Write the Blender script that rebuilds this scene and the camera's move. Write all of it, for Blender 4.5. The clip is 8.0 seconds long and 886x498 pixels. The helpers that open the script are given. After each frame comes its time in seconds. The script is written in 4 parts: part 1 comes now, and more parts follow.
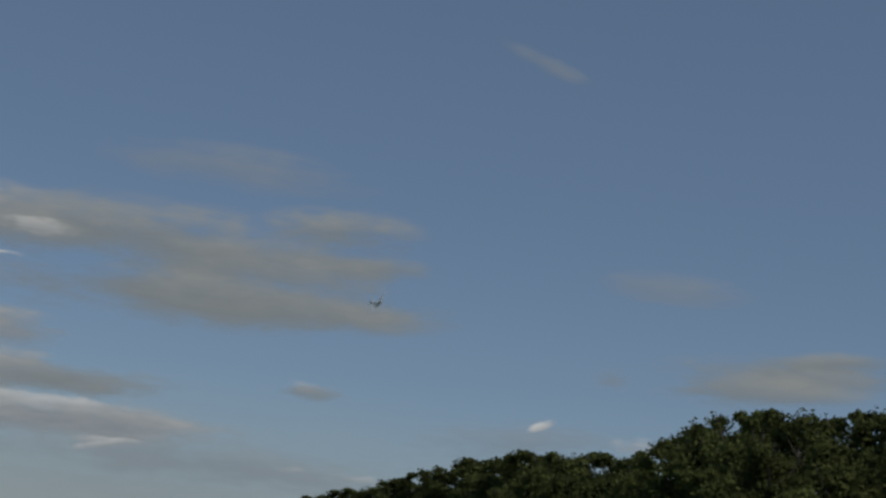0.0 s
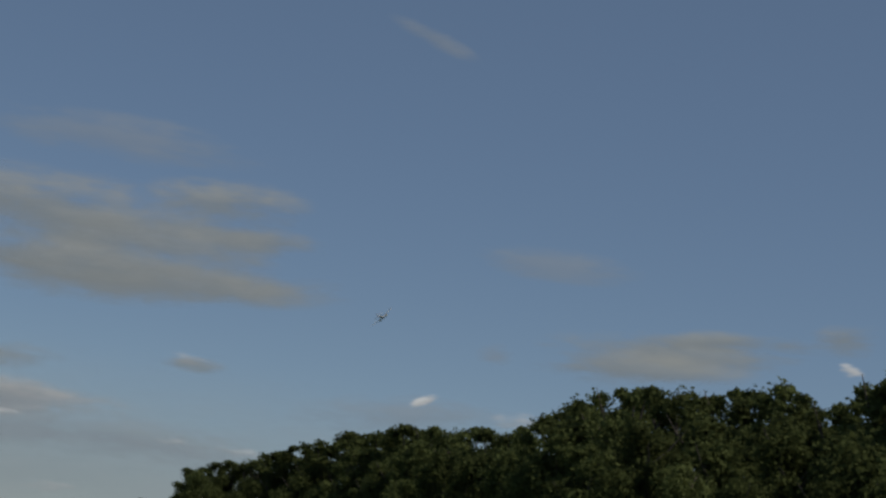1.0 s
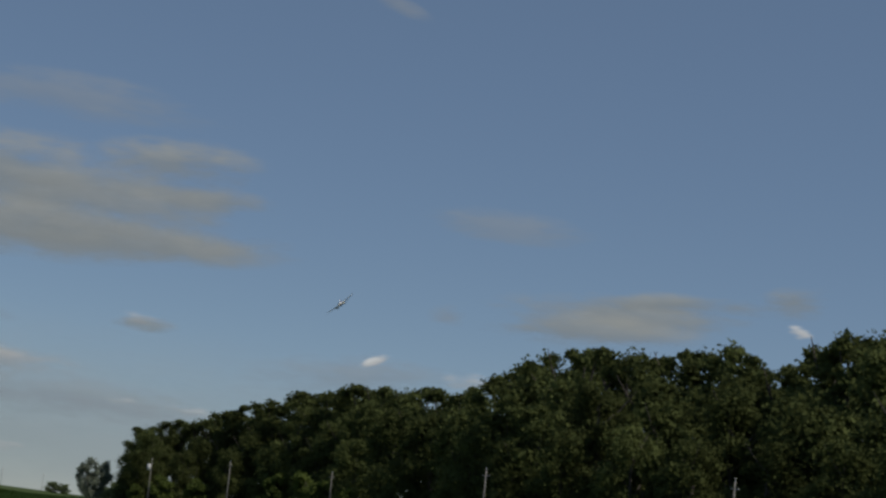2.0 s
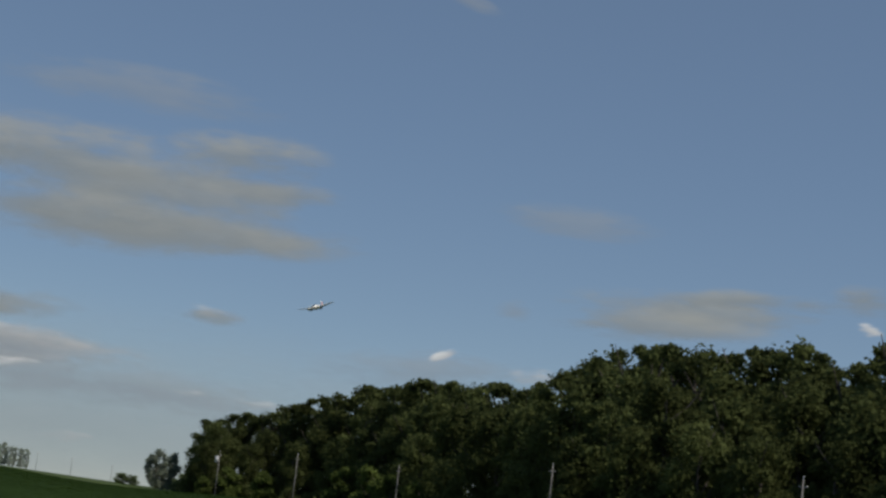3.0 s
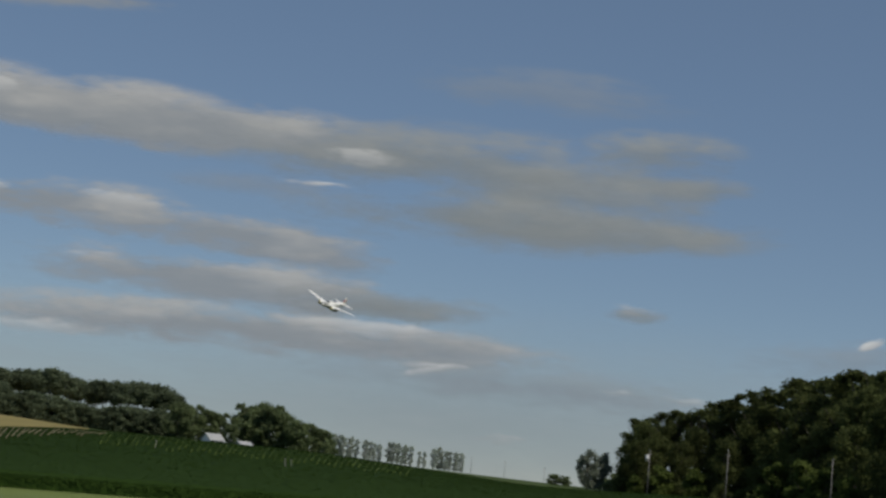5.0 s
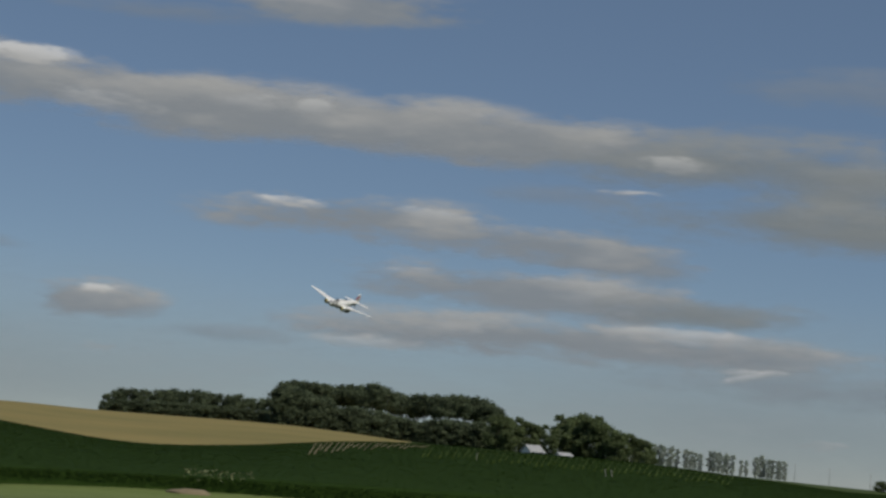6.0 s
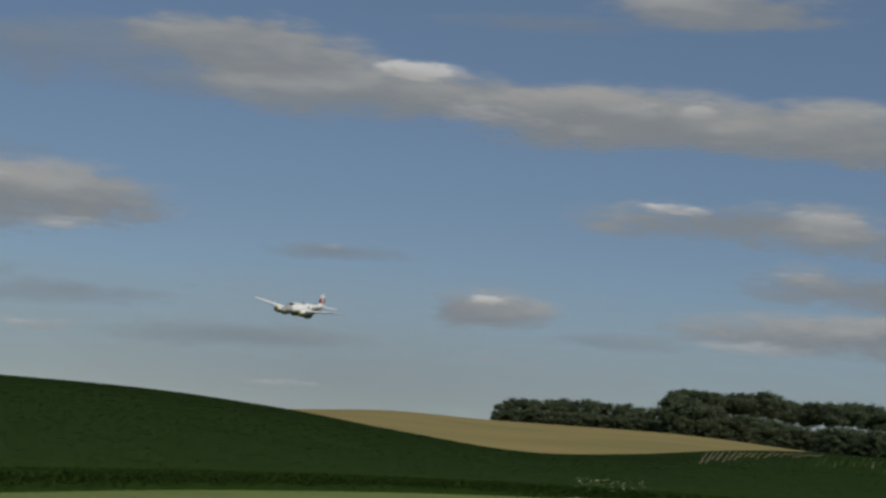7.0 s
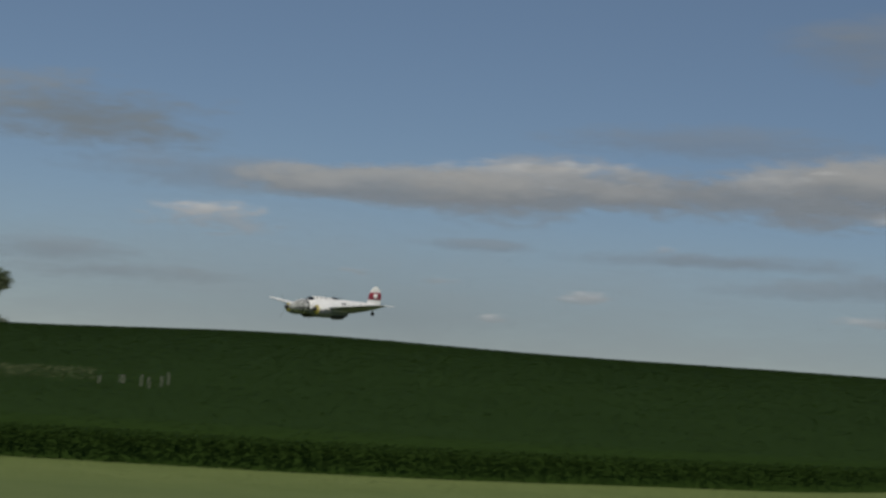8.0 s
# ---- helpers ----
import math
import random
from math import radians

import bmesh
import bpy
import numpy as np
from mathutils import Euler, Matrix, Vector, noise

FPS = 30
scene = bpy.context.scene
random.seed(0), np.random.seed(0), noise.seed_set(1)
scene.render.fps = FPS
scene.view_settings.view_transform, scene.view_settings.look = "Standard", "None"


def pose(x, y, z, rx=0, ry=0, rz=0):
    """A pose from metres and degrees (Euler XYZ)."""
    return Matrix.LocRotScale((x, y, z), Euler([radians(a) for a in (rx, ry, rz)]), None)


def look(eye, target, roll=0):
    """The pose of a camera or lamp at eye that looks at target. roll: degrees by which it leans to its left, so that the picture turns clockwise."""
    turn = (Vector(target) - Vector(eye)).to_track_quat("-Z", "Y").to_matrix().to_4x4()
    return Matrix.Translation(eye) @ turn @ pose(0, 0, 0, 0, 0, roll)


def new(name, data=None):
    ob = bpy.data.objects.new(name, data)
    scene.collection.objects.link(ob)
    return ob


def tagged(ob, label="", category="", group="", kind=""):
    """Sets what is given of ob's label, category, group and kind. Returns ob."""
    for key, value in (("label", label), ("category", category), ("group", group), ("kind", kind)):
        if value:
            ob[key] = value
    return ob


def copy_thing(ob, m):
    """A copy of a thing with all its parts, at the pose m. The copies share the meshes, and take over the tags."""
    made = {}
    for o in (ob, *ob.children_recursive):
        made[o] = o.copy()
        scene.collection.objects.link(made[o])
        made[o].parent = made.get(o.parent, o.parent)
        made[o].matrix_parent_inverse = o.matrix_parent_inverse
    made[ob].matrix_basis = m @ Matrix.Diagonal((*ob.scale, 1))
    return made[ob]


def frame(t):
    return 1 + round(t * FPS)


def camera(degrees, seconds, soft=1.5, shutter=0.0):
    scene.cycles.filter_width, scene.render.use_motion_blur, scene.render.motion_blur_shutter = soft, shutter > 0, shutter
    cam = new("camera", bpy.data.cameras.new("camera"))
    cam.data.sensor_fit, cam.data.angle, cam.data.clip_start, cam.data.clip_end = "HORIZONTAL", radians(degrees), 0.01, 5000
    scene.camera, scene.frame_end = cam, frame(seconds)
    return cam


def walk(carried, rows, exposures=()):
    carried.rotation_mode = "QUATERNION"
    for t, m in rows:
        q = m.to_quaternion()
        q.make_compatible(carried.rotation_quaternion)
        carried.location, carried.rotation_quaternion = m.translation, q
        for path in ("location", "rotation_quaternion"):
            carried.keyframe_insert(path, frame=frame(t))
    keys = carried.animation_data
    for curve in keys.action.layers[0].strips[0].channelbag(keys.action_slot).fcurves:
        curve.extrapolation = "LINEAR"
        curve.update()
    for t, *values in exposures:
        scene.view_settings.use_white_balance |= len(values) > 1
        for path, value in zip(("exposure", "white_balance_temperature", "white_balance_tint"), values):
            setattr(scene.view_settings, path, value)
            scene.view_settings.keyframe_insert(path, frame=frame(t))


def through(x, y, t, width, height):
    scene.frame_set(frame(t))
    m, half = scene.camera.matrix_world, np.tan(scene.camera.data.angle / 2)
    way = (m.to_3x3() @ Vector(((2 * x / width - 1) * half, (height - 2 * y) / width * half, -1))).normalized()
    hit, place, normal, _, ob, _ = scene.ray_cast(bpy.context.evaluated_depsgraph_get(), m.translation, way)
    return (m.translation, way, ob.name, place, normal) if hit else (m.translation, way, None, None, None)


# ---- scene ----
import itertools

# ---------- camera: a hand-held camcorder on one spot, panning after the model plane ----------
EYE = 1.6
cam = camera(25.25, 8.0, soft=2.7, shutter=0.1)


def aim(yaw, pitch, roll):
    """Camera pose at the eye: yaw to the left, pitch up, roll to its left."""
    return pose(0, 0, EYE, 0, 0, yaw) @ pose(0, 0, 0, 90 + pitch, 0, 0) @ pose(0, 0, 0, 0, 0, roll)


walk(cam, [
    (0.0, aim(0.26, 9.62, 5.58)), (0.5, aim(-1.86, 9.30, 5.86)), (1.0, aim(-3.17, 9.21, 5.91)),
    (1.5, aim(-4.76, 8.48, 5.97)), (3.0, aim(-2.73, 7.85, 6.63)), (3.5, aim(0.0, 7.20, 6.79)),
    (4.0, aim(2.62, 7.04, 6.82)), (4.2, aim(4.0, 6.94, 6.95)), (5.3, aim(11.58, 6.39, 4.6)),
    (5.5, aim(13.25, 6.29, 4.51)), (6.0, aim(18.52, 6.09, 4.45)), (6.5, aim(22.62, 5.95, 4.05)),
    (7.0, aim(29.72, 5.50, 4.35)), (7.2, aim(33.82, 5.39, 4.8)), (7.4, aim(38.47, 5.25, 4.9)),
    (7.5, aim(40.16, 5.05, 5.14)), (7.6, aim(42.51, 4.99, 5.2)), (7.8, aim(47.37, 4.62, 4.3)),
    (8.0, aim(53.65, 3.71, 4.17)),
], exposures=[(0.0, -0.16), (1.5, -0.10), (3.0, 0.15), (4.2, 0.13), (5.5, -0.08), (7.0, -0.18), (8.0, -0.26)])

# ---------- daylight ----------
SUN_AZ, SUN_EL = -118.0, 50.0


def spot(az, r, z=0.0):
    """A place at az degrees to the left of +y, r metres out."""
    return Vector((-r * math.sin(radians(az)), r * math.cos(radians(az)), z))


world = bpy.data.worlds.new("sky")
world.use_nodes = True
scene.world = world
wn = world.node_tree.nodes
sky = wn.new("ShaderNodeTexSky")
sky.sky_type, sky.sun_disc = "NISHITA", False
sky.sun_elevation, sky.sun_rotation = radians(SUN_EL), radians(-SUN_AZ)
sky.air_density, sky.dust_density, sky.ozone_density, sky.altitude = 1.0, 0.0, 2.8, 2200.0
# thin high haze evens the clear sky out
haze = wn.new("ShaderNodeMix")
haze.data_type = "RGBA"
haze.inputs["Factor"].default_value = 0.36
haze.inputs["B"].default_value = (2.38, 3.40, 4.82, 1)
world.node_tree.links.new(sky.outputs["Color"], haze.inputs["A"])
world.node_tree.links.new(haze.outputs["Result"], wn["Background"].inputs["Color"])
wn["Background"].inputs["Strength"].default_value = 0.064
sun = new("sun", bpy.data.lights.new("sun", "SUN"))
sun.data.energy, sun.data.angle, sun.data.color = 2.9, radians(0.6), (1.0, 0.94, 0.84)
sun.matrix_world = look(spot(SUN_AZ, 100 * math.cos(radians(SUN_EL)), 100 * math.sin(radians(SUN_EL))), (0, 0, 0))


# ---------- materials ----------
def material(name, base, dark=None, scale=4.0, rough=0.7, bump=0.0, bump_scale=30.0, metal=0.0, island=0.0, thing=0.0, fine=None, gloss=0.5, through=0.0):
    """Two-scale noise between two colours; island and thing vary the value piece by piece and thing by thing."""
    m = bpy.data.materials.new(name)
    m.use_nodes = True
    n, link = m.node_tree.nodes, m.node_tree.links.new
    bsdf = n["Principled BSDF"]
    bsdf.inputs["Roughness"].default_value, bsdf.inputs["Metallic"].default_value = rough, metal
    bsdf.inputs["Specular IOR Level"].default_value = gloss
    coord = n.new("ShaderNodeTexCoord")
    big, small = n.new("ShaderNodeTexNoise"), n.new("ShaderNodeTexNoise")
    big.inputs["Scale"].default_value, small.inputs["Scale"].default_value = scale, fine or scale * 9
    big.inputs["Detail"].default_value = small.inputs["Detail"].default_value = 4
    for t in (big, small):
        link(coord.outputs["Object"], t.inputs["Vector"])
    add = n.new("ShaderNodeMath")
    add.operation = "MULTIPLY_ADD"
    link(small.outputs["Fac"], add.inputs[0])
    add.inputs[1].default_value = 0.45
    link(big.outputs["Fac"], add.inputs[2])
    ramp = n.new("ShaderNodeValToRGB")
    ramp.color_ramp.elements[0].position, ramp.color_ramp.elements[1].position = 0.45, 0.95
    ramp.color_ramp.elements[0].color = (*(dark or [c * 0.7 for c in base]), 1)
    ramp.color_ramp.elements[1].color = (*base, 1)
    link(add.outputs[0], ramp.inputs["Fac"])
    colour = ramp.outputs["Color"]
    for amount, node, socket in ((island, "ShaderNodeNewGeometry", "Random Per Island"), (thing, "ShaderNodeObjectInfo", "Random")):
        if amount:
            src, rng, hsv = n.new(node), n.new("ShaderNodeMapRange"), n.new("ShaderNodeHueSaturation")
            rng.inputs["To Min"].default_value, rng.inputs["To Max"].default_value = 1 - amount, 1 + amount
            link(src.outputs[socket], rng.inputs["Value"])
            link(rng.outputs["Result"], hsv.inputs["Value"])
            hsv.inputs["Saturation"].default_value = 1.0
            link(colour, hsv.inputs["Color"])
            colour = hsv.outputs["Color"]
    link(colour, bsdf.inputs["Base Color"])
    if bump:
        b, bn = n.new("ShaderNodeBump"), n.new("ShaderNodeTexNoise")
        bn.inputs["Scale"].default_value, b.inputs["Strength"].default_value, b.inputs["Distance"].default_value = bump_scale, bump, 0.05
        link(coord.outputs["Object"], bn.inputs["Vector"])
        link(bn.outputs["Fac"], b.inputs["Height"])
        link(b.outputs["Normal"], bsdf.inputs["Normal"])
    if through:
        back, both = n.new("ShaderNodeBsdfTranslucent"), n.new("ShaderNodeMixShader")
        link(colour, back.inputs["Color"])
        both.inputs[0].default_value = through
        link(bsdf.outputs[0], both.inputs[1])
        link(back.outputs[0], both.inputs[2])
        link(both.outputs[0], n["Material Output"].inputs["Surface"])
    return m


MOWN = material("mown_grass", (0.14, 0.175, 0.058), (0.11, 0.145, 0.045), 0.35, 0.95, 0.3, 25, gloss=0.1)
WHEAT = material("ripe_wheat", (0.265, 0.210, 0.082), (0.185, 0.163, 0.062), 0.035, 0.95, 0.5, 2, fine=1.2, gloss=0.1)
MEADOW = material("far_meadow", (0.06, 0.085, 0.025), (0.045, 0.065, 0.018), 0.03, 0.95, 0.4, 2, gloss=0.1)
CROP = material("crop_leaf", (0.032, 0.061, 0.0112), (0.027, 0.0525, 0.0095), 0.10, 0.9, island=0.05, gloss=0.05, through=0.3)
YOUNG = material("young_leaf", (0.085, 0.12, 0.035), (0.06, 0.09, 0.024), 0.6, 0.9, 0.4, 12, gloss=0.05)
BLADE = material("grass_blade", (0.165, 0.19, 0.068), (0.125, 0.16, 0.05), 0.4, 0.9, island=0.15, gloss=0.05)
LEAF = material("broad_leaf", (0.104, 0.122, 0.042), (0.072, 0.087, 0.031), 0.25, 0.9, island=0.15, thing=0.28, gloss=0.05, through=0.42)
# the next four leaves are paled and greyed: distance haze in the colour
HAZED_FAR_LEAF = material("hazed_far_leaf", (0.135, 0.165, 0.095), (0.108, 0.134, 0.076), 0.2, 0.9, island=0.12, thing=0.2, gloss=0.05, through=0.45)
HAZED_FARM_LEAF = material("hazed_farmstead_leaf", (0.165, 0.205, 0.095), (0.13, 0.165, 0.075), 0.3, 0.9, island=0.12, thing=0.15, gloss=0.05, through=0.5)
HAZED_POPLAR_LEAF = material("hazed_poplar_leaf", (0.44, 0.48, 0.40), (0.36, 0.40, 0.32), 0.3, 0.9, island=0.12, thing=0.12, gloss=0.05, through=0.55)
HAZY_LEAF = material("hazed_grey_leaf", (0.26, 0.29, 0.22), (0.21, 0.24, 0.18), 0.3, 0.9, island=0.12, thing=0.1, gloss=0.05, through=0.55)
PALE_WEED = material("pale_weed", (0.22, 0.22, 0.12), (0.12, 0.14, 0.06), 3, 0.9, island=0.3, gloss=0.05)
BUSH = material("bush_leaf", (0.125, 0.16, 0.042), (0.09, 0.12, 0.032), 0.4, 0.9, island=0.2, thing=0.15, gloss=0.05, through=0.4)
BARK = material("bark", (0.12, 0.10, 0.08), (0.06, 0.05, 0.04), 1.5, 0.9, 0.6, 12)
PALE_BARK = material("pale_bark", (0.30, 0.29, 0.26), (0.18, 0.17, 0.15), 1.5, 0.9, 0.4, 12)
POLE_WOOD = material("weathered_pole", (0.27, 0.255, 0.235), (0.17, 0.16, 0.145), 1.0, 0.85, 0.3, 20)
CERAMIC = material("grey_enamel", (0.62, 0.63, 0.63), (0.5, 0.5, 0.5), 3, 0.5)
STEEL = material("steel", (0.35, 0.35, 0.36), (0.25, 0.25, 0.26), 6, 0.45, metal=0.8)
BARE = material("bare_soil", (0.25, 0.205, 0.115), (0.16, 0.13, 0.07), 2, 0.95, 0.5, 20)
EARTH = material("dry_earth", (0.24, 0.19, 0.11), (0.17, 0.135, 0.08), 3, 0.95, 0.5, 20)
STAKE = material("pale_stake", (0.36, 0.35, 0.30), (0.24, 0.23, 0.2), 3, 0.8)
SIDING = material("white_siding", (0.78, 0.78, 0.75), (0.68, 0.68, 0.66), 0.6, 0.7)
ROOFING = material("pale_roofing", (0.38, 0.38, 0.37), (0.30, 0.30, 0.30), 0.8, 0.75)
GLASS = material("dark_glass", (0.03, 0.035, 0.04), (0.02, 0.02, 0.025), 8, 0.25, gloss=0.25)
WHITE = material("winter_white_paint", (0.88, 0.87, 0.83), (0.74, 0.73, 0.69), 9, 0.45, 0.05, 60)
# grey paint made darker: it also holds the shade below wings and engines
SHADED_UNDER = material("shaded_grey_underside", (0.17, 0.185, 0.19), (0.12, 0.13, 0.135), 9, 0.5)
YELLOW = material("yellow_paint", (0.58, 0.48, 0.12), (0.36, 0.30, 0.08), 25, 0.45)
RED = material("red_paint", (0.30, 0.024, 0.045), (0.20, 0.018, 0.032), 20, 0.5)
BLACK = material("black_paint", (0.03, 0.03, 0.032), (0.018, 0.018, 0.02), 20, 0.5)
BLUR = bpy.data.materials.new("spinning_blade")
BLUR.use_nodes = True
BLUR.node_tree.nodes["Principled BSDF"].inputs["Base Color"].default_value = (0.05, 0.05, 0.05, 1)
BLUR.node_tree.nodes["Principled BSDF"].inputs["Alpha"].default_value = 0.12
CLEAR = material("clear_nose", (0.55, 0.55, 0.50), (0.012, 0.014, 0.014), 40, 0.3)
GUNMETAL = material("dark_engine", (0.06, 0.06, 0.06), (0.03, 0.03, 0.03), 20, 0.45, metal=0.4)


def cloud_material(name, body, top, cover, soft, rough, wisps=0.45, ragging=0.5):
    """A far glowing cloud: feathered at its rim by noise, top light painted into its paler crown."""
    m = bpy.data.materials.new(name)
    m.use_nodes = True
    n, link = m.node_tree.nodes, m.node_tree.links.new
    n.remove(n["Principled BSDF"])

    def maths(op, a, b=None, c=None):
        node = n.new("ShaderNodeMath")
        node.operation = op
        for i, v in enumerate((a, b, c)):
            if v is not None:
                if isinstance(v, float):
                    node.inputs[i].default_value = v
                else:
                    link(v, node.inputs[i])
        return node.outputs[0]

    uv, geo = n.new("ShaderNodeTexCoord"), n.new("ShaderNodeNewGeometry")
    stretch = n.new("ShaderNodeMapping")
    stretch.inputs["Scale"].default_value = (0.0042, 0.0042, 0.0155)
    link(geo.outputs["Position"], stretch.inputs["Vector"])
    billow, wisp = n.new("ShaderNodeTexNoise"), n.new("ShaderNodeTexNoise")
    billow.inputs["Scale"].default_value, wisp.inputs["Scale"].default_value = 0.8, 2.6
    billow.inputs["Detail"].default_value, wisp.inputs["Detail"].default_value = 3, 3
    for t in (billow, wisp):
        link(stretch.outputs["Vector"], t.inputs["Vector"])
    sep = n.new("ShaderNodeSeparateXYZ")
    link(uv.outputs["UV"], sep.inputs[0])
    u, v = maths("MULTIPLY_ADD", sep.outputs[0], 2.0, -1.0), maths("MULTIPLY_ADD", sep.outputs[1], 2.0, -1.0)
    curl = n.new("ShaderNodeTexNoise")
    curl.inputs["Scale"].default_value, curl.inputs["Detail"].default_value = 5.0, 2.5
    link(stretch.outputs["Vector"], curl.inputs["Vector"])
    bend = n.new("ShaderNodeSeparateColor")
    link(curl.outputs["Color"], bend.inputs[0])

    def inside(a, b):
        return maths("SUBTRACT", 1.0, maths("SQRT", maths("ADD", maths("MULTIPLY", a, a), maths("MULTIPLY", b, b))))
    rim_d = inside(u, v)
    bent = [maths("MULTIPLY_ADD", maths("SUBTRACT", c, 0.5), ragging, w) for c, w in zip(bend.outputs, (u, v))]
    body_d = inside(*bent)
    ragged = maths("MULTIPLY_ADD", maths("SUBTRACT", billow.outputs["Fac"], 0.5), rough, body_d)
    ragged = maths("MULTIPLY_ADD", maths("SUBTRACT", wisp.outputs["Fac"], 0.5), wisps, ragged)
    edge = n.new("ShaderNodeMapRange")
    edge.interpolation_type = "SMOOTHSTEP"
    edge.inputs["From Min"].default_value, edge.inputs["From Max"].default_value = 0.08, 0.08 + soft
    edge.inputs["To Max"].default_value = cover
    link(ragged, edge.inputs["Value"])
    rim = n.new("ShaderNodeMapRange")
    rim.interpolation_type = "SMOOTHSTEP"
    rim.inputs["From Max"].default_value = 0.3
    link(rim_d, rim.inputs["Value"])
    alpha = maths("MULTIPLY", edge.outputs["Result"], rim.outputs["Result"])
    light = n.new("ShaderNodeMapRange")
    light.interpolation_type = "SMOOTHSTEP"
    light.inputs["From Min"].default_value, light.inputs["From Max"].default_value = -0.35, 0.85
    link(maths("MULTIPLY_ADD", maths("SUBTRACT", wisp.outputs["Fac"], 0.5), 0.9, maths("MULTIPLY_ADD", maths("SUBTRACT", billow.outputs["Fac"], 0.5), 2.2, v)), light.inputs["Value"])
    mix = n.new("ShaderNodeMix")
    mix.data_type = "RGBA"
    mix.inputs["A"].default_value, mix.inputs["B"].default_value = (*body, 1), (*top, 1)
    link(light.outputs["Result"], mix.inputs["Factor"])
    glow, clear, blend = n.new("ShaderNodeEmission"), n.new("ShaderNodeBsdfTransparent"), n.new("ShaderNodeMixShader")
    link(mix.outputs["Result"], glow.inputs["Color"])
    link(alpha, blend.inputs[0])
    link(clear.outputs[0], blend.inputs[1])
    link(glow.outputs[0], blend.inputs[2])
    link(blend.outputs[0], n["Material Output"].inputs["Surface"])
    return m


# sunlight and shade on the clouds are set by these glow colours
GREY = cloud_material("grey_cloud", (0.224, 0.246, 0.266), (0.36, 0.362, 0.355), 0.9, 0.6, 1.5)
BRIGHT = cloud_material("bright_cloud", (0.31, 0.325, 0.335), (0.49, 0.495, 0.49), 0.52, 0.9, 2.2, 0.5, 1.8)
SUNLIT = cloud_material("sunlit_cloud", (0.42, 0.42, 0.41), (0.60, 0.595, 0.58), 0.78, 0.8, 1.8, 0.5, 1.6)
VEIL = cloud_material("low_veil", (0.205, 0.240, 0.262), (0.240, 0.275, 0.295), 0.72, 1.1, 0.3, 0.12, 0.1)
DUSKY = cloud_material("dusky_cloud", (0.190, 0.213, 0.222), (0.262, 0.275, 0.268), 0.82, 0.85, 1.6)
FAINT = cloud_material("faint_cloud", (0.194, 0.222, 0.250), (0.240, 0.260, 0.274), 0.46, 0.9, 1.5)


# ---------- building helpers ----------
def mesh_of(name, verts, faces, mat=None, smooth=False):
    me = bpy.data.meshes.new(name)
    me.from_pydata([tuple(v) for v in verts], [], faces)
    for m in (mat if isinstance(mat, (list, tuple)) else [mat]):
        if m:
            me.materials.append(m)
    if smooth:
        me.polygons.foreach_set("use_smooth", [True] * len(me.polygons))
    me.update()
    return me


def quads_mesh(name, corners, mat):
    """A mesh of loose quads from an array of n x 4 x 3."""
    n = len(corners)
    me = bpy.data.meshes.new(name)
    me.vertices.add(4 * n), me.loops.add(4 * n), me.polygons.add(n)
    me.vertices.foreach_set("co", corners.astype(np.float32).ravel())
    me.loops.foreach_set("vertex_index", np.arange(4 * n, dtype=np.int32))
    me.polygons.foreach_set("loop_start", np.arange(0, 4 * n, 4, dtype=np.int32))
    me.materials.append(mat)
    me.update(calc_edges=True)
    return me


def part(name, bm, mat, parent, label="", smooth=True):
    """Links a bmesh as one mesh object under its parent."""
    me = bpy.data.meshes.new(name)
    bmesh.ops.recalc_face_normals(bm, faces=bm.faces)
    bm.to_mesh(me)
    bm.free()
    me.materials.append(mat)
    me.polygons.foreach_set("use_smooth", [smooth] * len(me.polygons))
    ob = new(name, me)
    ob.parent = parent
    return tagged(ob, label)


def loft(sections, cap=True):
    """A skin over rings of equal point counts."""
    bm = bmesh.new()
    rings = [[bm.verts.new(p) for p in s] for s in sections]
    n = len(rings[0])
    for a, b in zip(rings, rings[1:]):
        for i in range(n):
            bm.faces.new((a[i], a[(i + 1) % n], b[(i + 1) % n], b[i]))
    if cap:
        bm.faces.new(rings[0])
        bm.faces.new(rings[-1][::-1])
    return bm


def oval(x, zc, hw, hh, y=0.0, n=20):
    return [(x, y + hw * math.cos(2 * math.pi * i / n), zc + hh * math.sin(2 * math.pi * i / n)) for i in range(n)]


def box(lo, hi, bevel=0.0):
    bm = bmesh.new()
    bmesh.ops.create_cube(bm, size=1, matrix=Matrix.Translation((Vector(lo) + Vector(hi)) / 2) @ Matrix.Diagonal((*(Vector(hi) - Vector(lo)), 1)))
    if bevel:
        bmesh.ops.bevel(bm, geom=bm.edges[:], offset=bevel, segments=2, affect="EDGES")
    return bm


def rod(a, b, ra, rb, n=10):
    """A tapered round bar from a to b."""
    a, b = Vector(a), Vector(b)
    bm = bmesh.new()
    turn = (b - a).to_track_quat("Z", "Y").to_matrix().to_4x4()
    bmesh.ops.create_cone(bm, cap_ends=True, segments=n, radius1=ra, radius2=rb, depth=(b - a).length, matrix=Matrix.Translation((a + b) / 2) @ turn)
    return bm


